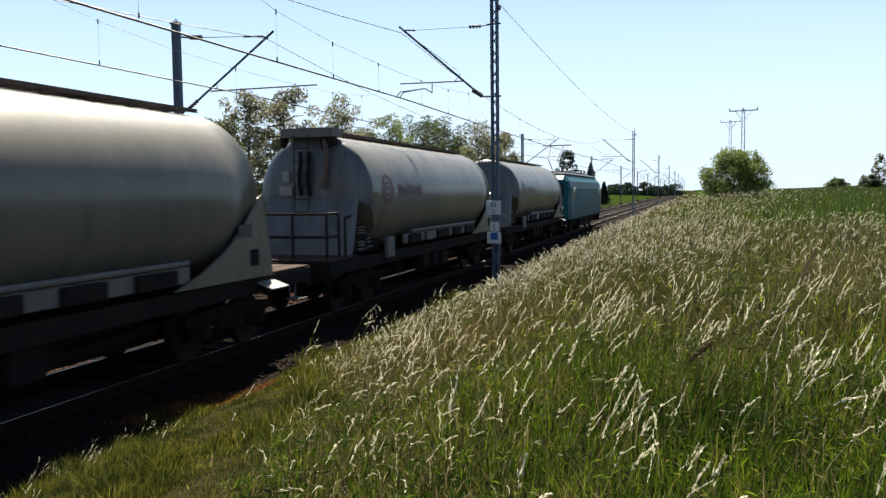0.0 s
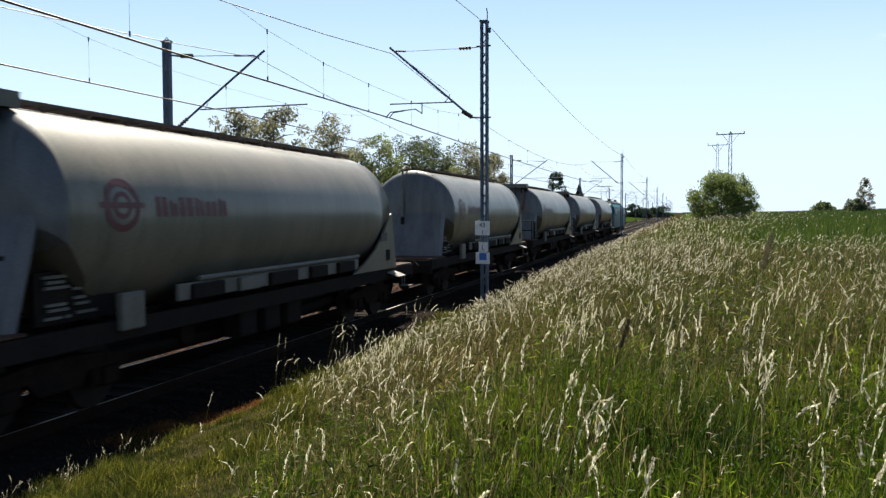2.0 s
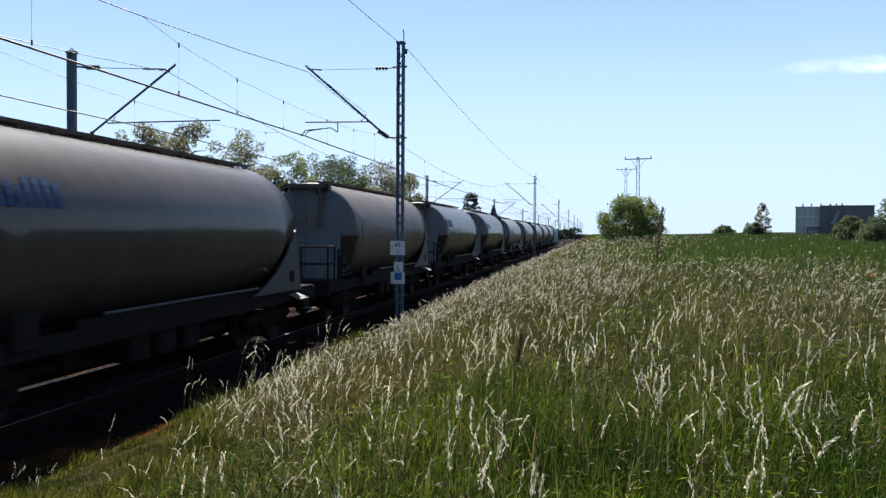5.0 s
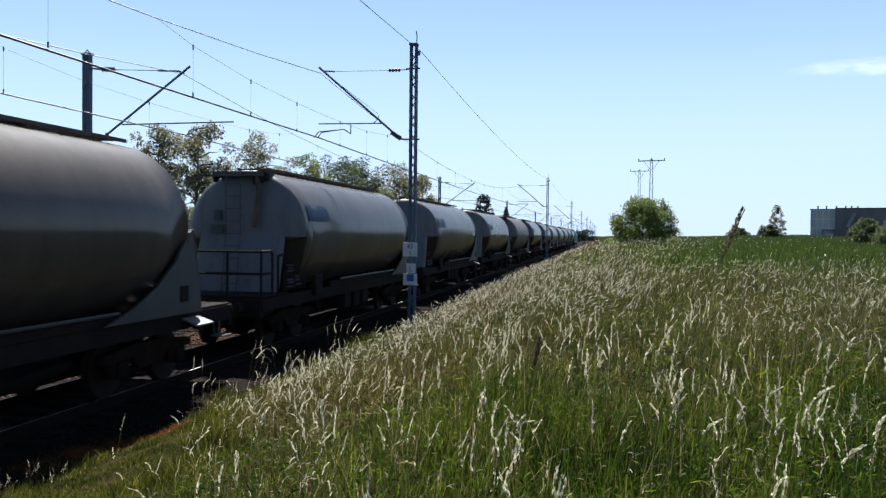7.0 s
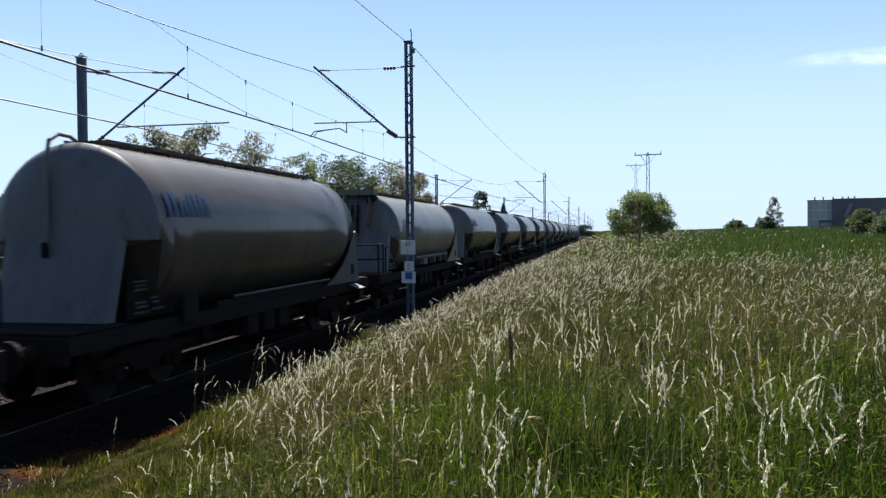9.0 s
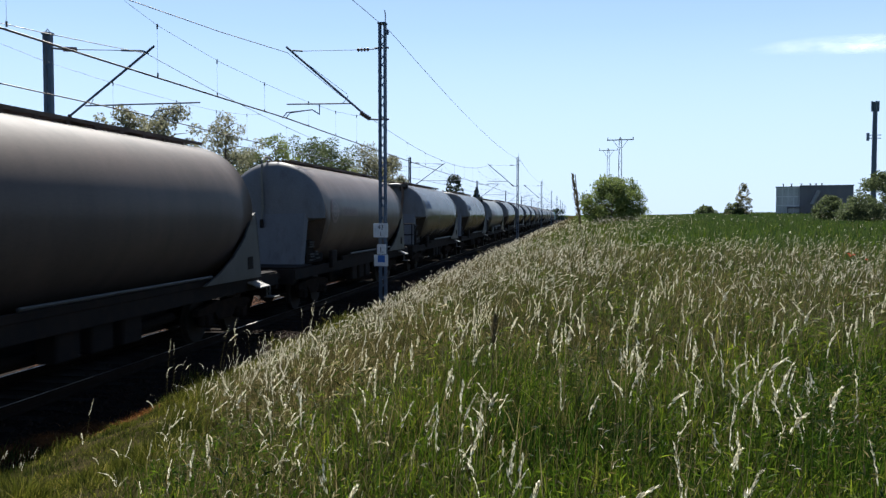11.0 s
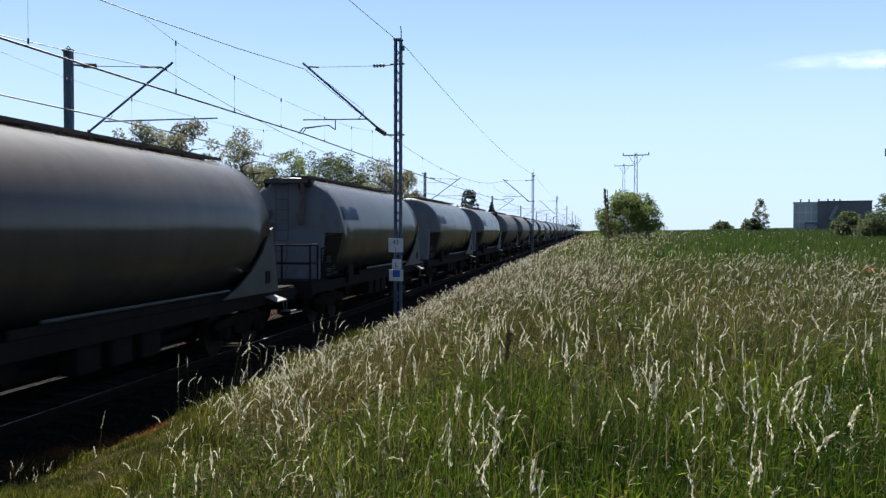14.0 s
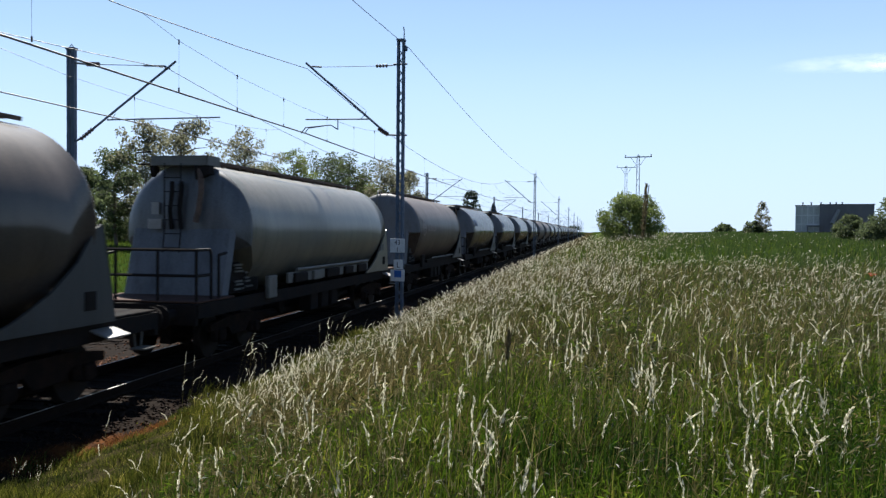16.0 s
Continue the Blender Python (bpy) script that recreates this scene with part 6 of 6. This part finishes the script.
def heads(rng, x, y, z, length, tops, n_spike, size, bow=1.0, loose=1.0, whorl=3):
    """Stems with feathery seed heads that nod downwind: verts and faces of stems, then of heads."""
    n = len(x)
    b = np.where(rng.uniform(size=n) < 0.5, rng.normal(0.1, 0.6, n), rng.uniform(0, 6.28, n))
    lean = bow * rng.uniform(0.04, 0.42, n) ** 1.5
    dirv = np.stack([np.cos(b), np.sin(b), np.zeros(n)], 1)
    nod = bow * rng.uniform(0, 1, n) ** 2 * 0.11

    def at(f):
        k = np.clip((f - 0.78) / 0.22, 0, 1.2) ** 2
        return (np.stack([x, y, z], 1) + dirv * (lean * length * f ** 2.2 + nod * k)[:, None]
                + np.array([0, 0, 1.0]) * (length * (f - 0.12 * lean * f ** 3) - 0.7 * nod * k)[:, None])
    ks = [0, 0.5, 0.85, 1.0]
    a = rng.uniform(0, 6.28, n)
    side = np.stack([np.cos(a), np.sin(a), np.zeros(n)], 1) * size * 0.09
    rows = []
    for f in ks:
        rows += [at(f) - side, at(f) + side]
    sv = np.stack(rows, 1).reshape(-1, 3)
    off = np.arange(n)[:, None] * 8
    sf = np.concatenate([np.array([2 * k, 2 * k + 1, 2 * k + 3, 2 * k + 2]) + off for k in range(3)])
    hv = []
    f0 = 1 - tops / length
    nodes = max(3, n_spike // whorl)
    girth = rng.uniform(0.45, 1.15, (n, nodes + 1)) * (0.45 + 0.75 * rng.uniform(size=(n, 1)))
    reach = rng.uniform(0.0, 1.0, (n, nodes + 1)) ** 2.5 * 1.3 * loose
    way = rng.uniform(0, 6.28, (n, nodes + 1))
    for k in range(n_spike):
        node = np.full(n, k * nodes // n_spike)
        u = np.clip((node + 0.5 + rng.normal(0, 0.5 / loose, n)) / nodes, 0, 1)
        c = at(f0 + (1 - f0) * u)
        tang = at(np.minimum(1.0, f0 + (1 - f0) * u + 0.02)) - c
        tang /= np.linalg.norm(tang, axis=1)[:, None] + 1e-9
        r = rng.normal(size=(n, 3))
        r -= tang * np.sum(r * tang, 1)[:, None]
        r /= np.linalg.norm(r, axis=1)[:, None] + 1e-9
        w = np.cross(tang, r)
        row = np.arange(n), node
        fat = ((0.35 + 0.65 * np.sin(np.pi * (0.15 + 0.75 * u))) * size * girth[row])[:, None]
        out = np.stack([np.cos(way[row]), np.sin(way[row]), np.full(n, 0.5)], 1) * (reach[row] * size * (1.1 - 0.8 * u) * rng.uniform(0.3, 1.1, n))[:, None]
        ln = fat * 3.0
        p = c + out + r * fat * 0.35
        tip = p + tang * ln + r * fat * 0.45
        hv.append(np.stack([p - w * fat * 0.26, p + w * fat * 0.26 + tang * ln * 0.2, tip, p + tang * ln * 0.5 - w * fat * 0.34], 1))
    hv = np.stack(hv, 1).reshape(-1, 3)
    hf = np.arange(len(hv)).reshape(-1, 4)
    return sv, sf, hv, hf


def build_heads():
    rng = np.random.default_rng(12)
    zones = [(-5.6, 4.5, 0.9, 6.0, 34, 34, 0.0088), (-5.8, 7.0, 6.0, 9.5, 60, 24, 0.0105), (-5.8, 10.0, 9.5, 15.0, 88, 16, 0.0120), (-5.8, 22.0, 15.0, 34.0, 38, 7, 0.019), (-5.8, 30.0, 34.0, 75.0, 12, 4, 0.036), (-5.0, 50.0, 75.0, 125.0, 2.5, 3, 0.06)]
    sv, sf, hv, hf = [], [], [], []
    for x0, x1, y0, y1, dens, spikes, size in zones:
        n = int(dens * (x1 - x0) * (y1 - y0))
        x, y = scatter(rng, n, x0, x1, y0, y1)
        d = x - turf_edge(y)
        patch = (clumps(x * 0.8 + 3, y * 0.7) * (0.3 + 0.7 * clumps(x * 1.9, y * 1.6 + 5))) ** 1.6 * 1.5
        crest = np.exp(-((d - 1.0) / 1.0) ** 2) + 0.55 * np.exp(-((d - 3.0 - 0.05 * y) / (1.6 + 0.06 * y)) ** 2) * smooth(5, 14, y)
        band = 0.55 * smooth(8, 13, y) * (1 - smooth(24, 34, y)) * (1 - smooth(5 + 0.1 * y, 9 + 0.25 * y, x))
        odds = (0.045 + 0.07 * dryness(x, y) + 1.05 * crest + band + 0.2 * np.exp(-((d - 1.2) / 1.1) ** 2) * (1 - smooth(9, 12, y))) * (0.06 + 1.5 * patch) * smooth(-0.35, 0.55, d)
        keep = (x < 1.5 + 0.75 * y) & (rng.uniform(size=n) < odds)
        x, y, d = x[keep], y[keep], d[keep]
        ln = np.interp(d, [-0.5, 0.3, 1.4, 2.6, 4, 12], [0.24, 0.34, 0.50, 0.68, 0.80, 0.74]) * rng.uniform(0.66, 1.3, len(x))
        a, b, c, e = heads(rng, x, y, ground_z(x, y), ln, rng.uniform(0.07, 0.16, len(x)), spikes, size * 1.05, 1.05)
        sf.append(b + sum(len(q) for q in sv))
        hf.append(e + sum(len(q) for q in hv))
        sv.append(a)
        hv.append(c)
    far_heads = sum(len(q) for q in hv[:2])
    # the first two zones are tawny, all zones beyond y = 9.5 paler
    parts = [(np.concatenate(hv[:2]), np.concatenate(hf[:2]), M_SEED, "tawny feathery grass seed heads"), (np.concatenate(hv[2:]), np.concatenate(hf[2:]) - far_heads, M_SEEDPALE, "paler seed heads on the grass farther off")]
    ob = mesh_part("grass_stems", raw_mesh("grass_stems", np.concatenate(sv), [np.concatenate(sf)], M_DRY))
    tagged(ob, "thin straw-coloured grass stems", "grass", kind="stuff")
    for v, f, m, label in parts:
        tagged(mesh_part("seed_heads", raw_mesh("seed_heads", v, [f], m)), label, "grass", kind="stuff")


def build_crop_and_meadow():
    rng = np.random.default_rng(13)
    vs, fs = [], []
    for x0, x1, y0, y1, n, width, hh in ((3, 60, 20, 110, 60000, 0.10, 0.6), (6, 110, 110, 200, 30000, 0.25, 0.6)):
        x, y = scatter(rng, n, x0, x1, y0, y1)
        keep = (dryness(x, y) < 0.4) & (x < 4 + 0.7 * y)
        x, y = x[keep], y[keep]
        v, f = blades(rng, x, y, ground_z(x, y), hh * rng.uniform(0.7, 1.05, len(x)), width * rng.uniform(0.5, 1.4, len(x)), rng.uniform(0.1, 0.5, len(x)), 1)
        base = sum(len(q) for q in vs)
        vs.append(v)
        fs += [q + base for q in f]
    ob = mesh_part("cereal_crop", raw_mesh("cereal_crop", np.concatenate(vs), fs, M_CROP))
    tagged(ob, "green cereal field reaching to the horizon", "crop", kind="stuff")
    x, y = scatter(rng, 60000, -75, -16.5, 8, 110)
    v, f = blades(rng, x, y, ground_z(x, y), rng.uniform(0.12, 0.38, len(x)), rng.uniform(0.04, 0.1, len(x)), rng.uniform(0.1, 0.6, len(x)), 1)
    ob = mesh_part("meadow_grass", raw_mesh("meadow_grass", v, f, M_MEADOW))
    tagged(ob, "bright green meadow grass beyond the tracks", "grass", kind="stuff")


build_grass()
build_flecks()
build_heads()
build_crop_and_meadow()


# ---- tufts and tall stalks that sway in the wind ----
swaying = []                                     # (thing, base, turn, size, phase)


def tuft_mesh(seed, stems, length, spread, spikes, size, heads_len):
    rng = np.random.default_rng(seed)
    x, y = rng.normal(0, spread, stems), rng.normal(0, spread, stems)
    ln = length * rng.uniform(0.8, 1.12, stems)
    sv, sf, hv, hf = heads(rng, x, y, np.full(stems, -0.04), ln, heads_len * rng.uniform(0.7, 1.2, stems), spikes, size, 0.8, 1.6, 6)
    me = raw_mesh("grass_tuft", np.concatenate([sv, hv]), [np.concatenate([sf, hf + len(sv)])], M_DRY)
    me.materials.append(M_SEEDWHITE)
    me.polygons.foreach_set("material_index", [0] * len(sf) + [1] * len(hf))
    return me


def build_tufts():
    rng = np.random.default_rng(21)
    kinds = [tuft_mesh(100 + k, 1 + k % 4, 0.86, 0.06, 60, 0.0098, 0.20) for k in range(7)]
    made = 0
    while made < 220:
        x, y = rng.uniform(-4.0, 5.5), rng.uniform(1.7, 9.5)
        clump = 0.5 + 0.5 * math.sin(1.9 * x + math.sin(1.3 * y)) * math.sin(1.5 * y + 0.7 * x)
        if x > 0.4 + 0.62 * y or x < float(turf_edge(y)) + 0.35 or rng.uniform() > (0.4 + 0.6 * float(dryness(x, y))) * (0.1 + 1.2 * clump):
            continue
        ob = new("grass_tuft", kinds[made % 7])
        tagged(ob, "tuft of tall grass with pale nodding seed heads", "grass tuft", "grass tufts swaying on the bank")
        s = float(np.interp(x, [-4.2, -2.5, 0], [0.65, 0.95, 1.0])) * rng.uniform(0.85, 1.15)
        ob.scale = (s, s, s)
        swaying.append((ob, (x, y, float(ground_z(x, y)) - 0.01), rng.uniform(-70, 70), rng.uniform(0, 6.28)))
        made += 1


def build_edge_tufts():
    """Loose tufts along the turf's lower edge, and weeds with pale plumes beside the ballast."""
    rng = np.random.default_rng(22)
    single = [tuft_mesh(120 + k, 1 + k % 2, 0.80, 0.04, 40, 0.0095, 0.17) for k in range(4)]
    plume = [tuft_mesh(130 + k, 7, 0.80, 0.13, 26, 0.0125, 0.20) for k in range(3)]
    spots = []
    for k in range(52):
        y = rng.uniform(3.2, 15)
        spots.append((float(turf_edge(y)) + rng.uniform(-0.55, 0.9), y, single[k % 4], rng.uniform(0.65, 1.3), "single tall grass stem with a pale seed head"))
    for k in range(64):
        y = rng.uniform(3.2, 8.5)
        spots.append((float(turf_edge(y)) + rng.uniform(0.1, 1.4), y, single[k % 4], rng.uniform(0.6, 0.95), "leaning grass stem with a pale seed head on the bank's edge"))
    for k in range(13):
        spots.append((rng.uniform(-6.3, -5.3), rng.uniform(5.4, 8.0), plume[k % 3], rng.uniform(0.34, 0.5), "low weed clump with pale feathery plumes beside the ballast"))
    for x, y, me, s, label in spots:
        ob = new("grass_tuft", me)
        tagged(ob, label, "grass tuft", "grass tufts swaying on the bank")
        ob.scale = (s, s, s)
        swaying.append((ob, (x, y, float(cover_z(x, y)) - 0.01), rng.uniform(-70, 70), rng.uniform(0, 6.28)))


def build_stalk(x, y, height, phase, seed):
    """A tall stiff stalk with a dark narrow panicle."""
    rng = np.random.default_rng(seed)
    t = thing("tall_stalk", (x, y, float(ground_z(x, y))), "tall brown-green weed stalk above the grass", "weed", "tall stalks on the bank")
    bm = bmesh.new()
    tube(bm, [(0, 0, -0.05), (0.01, 0.0, height * 0.4), (0.0, 0.02, height * 0.8), (0.02, 0.02, height)], 0.0035, 5)
    part("stem", bm, M_STALK, t)
    n = 260
    f = rng.uniform(0.80, 1.0, n)
    r = (0.022 * np.sin(np.pi * np.clip((f - 0.77) / 0.24, 0, 1)) + 0.002) * rng.uniform(0.1, 1, n)
    a = rng.uniform(0, 6.28, n)
    p = np.stack([np.cos(a) * r, np.sin(a) * r + 0.02, f * height], 1)
    u = np.stack([np.cos(a) * 0.35, np.sin(a) * 0.35, np.ones(n)], 1) * 0.016
    w = np.stack([-np.sin(a), np.cos(a), np.zeros(n)], 1) * 0.006
    v = np.stack([p - w, p + w, p + w * 0.6 + u, p - w * 0.6 + u], 1).reshape(-1, 3)
    mesh_part("panicle", raw_mesh("panicle", v, [np.arange(n * 4).reshape(-1, 4)], M_STALK), None, t)["kind"] = "stuff"
    swaying.append((t, (x, y, float(ground_z(x, y))), 0.0, phase))


def build_poppies():
    rng = np.random.default_rng(31)
    x0, y0 = polar(17.6, 18.5)
    for k in range(4):
        x, y = x0 + rng.normal(0, 0.16), y0 + rng.normal(0, 0.3)
        t = thing("poppy", (x, y, float(ground_z(x, y))), "red poppy on a thin green stem in the field", "poppy", "poppies in the field")
        h = rng.uniform(0.70, 0.86)
        bm = bmesh.new()
        tube(bm, [(0, 0, -0.03), (0.01, 0, h * 0.5), (0, 0.015, h)], 0.0025, 5)
        part("stem", bm, M_BLADE, t)
        for p in range(4):
            a = p * math.pi / 2 + rng.uniform(-0.2, 0.2)
            c, q = math.cos(a), math.sin(a)
            bm = bmesh.new()
            rings = []
            for f, wd, up in ((0.0, 0.005, 0.0), (0.014, 0.017, 0.006), (0.028, 0.021, 0.014), (0.038, 0.013, 0.022)):
                rings.append([(c * f - q * wd * e, q * f + c * wd * e + 0.015, h + up + 0.006 * abs(e)) for e in (-1, -0.4, 0.4, 1)])
            loft(bm, rings, closed=False, caps=False)
            part("petal", bm, M_POPPY, t)


build_poppies()
build_tufts()
build_edge_tufts()
for az, r, hh, ph, sd in ((2.6, 6.2, 2.0, 0.0, 1), (-6.2, 5.5, 0.98, 1.0, 2)):
    build_stalk(*polar(az, r), hh, ph, sd)


# ---- sleepers ----
def build_sleepers():
    bm = bmesh.new()
    prism(bm, [(-0.13, -0.40), (0.13, -0.40), (0.11, -0.185), (-0.11, -0.185)], "x", -1.3, 1.3)
    me = bpy.data.meshes.new("sleeper")
    bmesh.ops.recalc_face_normals(bm, faces=bm.faces[:])
    bm.to_mesh(me)
    bm.free()
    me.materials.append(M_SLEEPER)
    for tr, count, y in ((near_track, 150, -4.0), (far_track, 100, 4.0)):
        for k in range(count):
            ob = new("sleeper", me)
            ob.parent = tr
            ob.location = (0, y + 0.6 * k, 0)


build_sleepers()


# ---- what moves ----
STALK_SWAY = [  # seconds, metres the tip is blown aside, degrees it leans away
    (0, 1.1, -48), (1, 0.9, -44), (2, 0.6, -40), (3, 0.6, -25), (4, 0.88, 0), (5, 0.3, -20), (6, 0.1, -25), (6.5, 0.2, -32), (7, 0.72, -5),
    (7.5, 0.29, -32), (8, 0.11, -15), (9, 0.0, -20), (10, -0.1, -25), (10.5, -0.27, -36), (11, -0.31, -8), (11.5, -0.16, -36), (12, -0.19, -32),
    (12.5, 0.34, 0), (13, -0.44, 0), (13.5, -0.02, -25), (14, -0.18, -10), (14.5, -0.33, -8), (15, -0.2, -34), (15.5, 0.12, -28), (16, 0.11, -2)]


def motions():
    for ob, y in moving:
        walk(ob, [(t, pose(TRACKS[0], y + SPEED * t, 0)) for t in (0, 4, 8, 12, 16)])
    for ob, at, turn, ph in swaying:
        if ob.name == "tall_stalk":
            walk(ob, [(t, pose(*at) @ pose(0, 0, 0, back, math.degrees(math.asin(side / 2.0)), 0)) for t, side, back in STALK_SWAY])
            continue
        rows = []
        give = 1.5 if ob.name.startswith("tall_stalk") else 0.85
        for k in range(33):
            t = k * 0.5
            gust = 2.0 + 24.0 * math.exp(-(t / 1.9) ** 2) + 3.5 * math.sin(1.1 * t - 0.25 * at[0] + 0.15 * at[1]) + 2.2 * math.sin(2.7 * t + ph)
            rows.append((t, pose(*at) @ pose(0, 0, 0, 1.5 * math.sin(2.1 * t + 2 * ph), give * gust, 0) @ pose(0, 0, 0, 0, 0, turn)))
        walk(ob, rows)


motions()
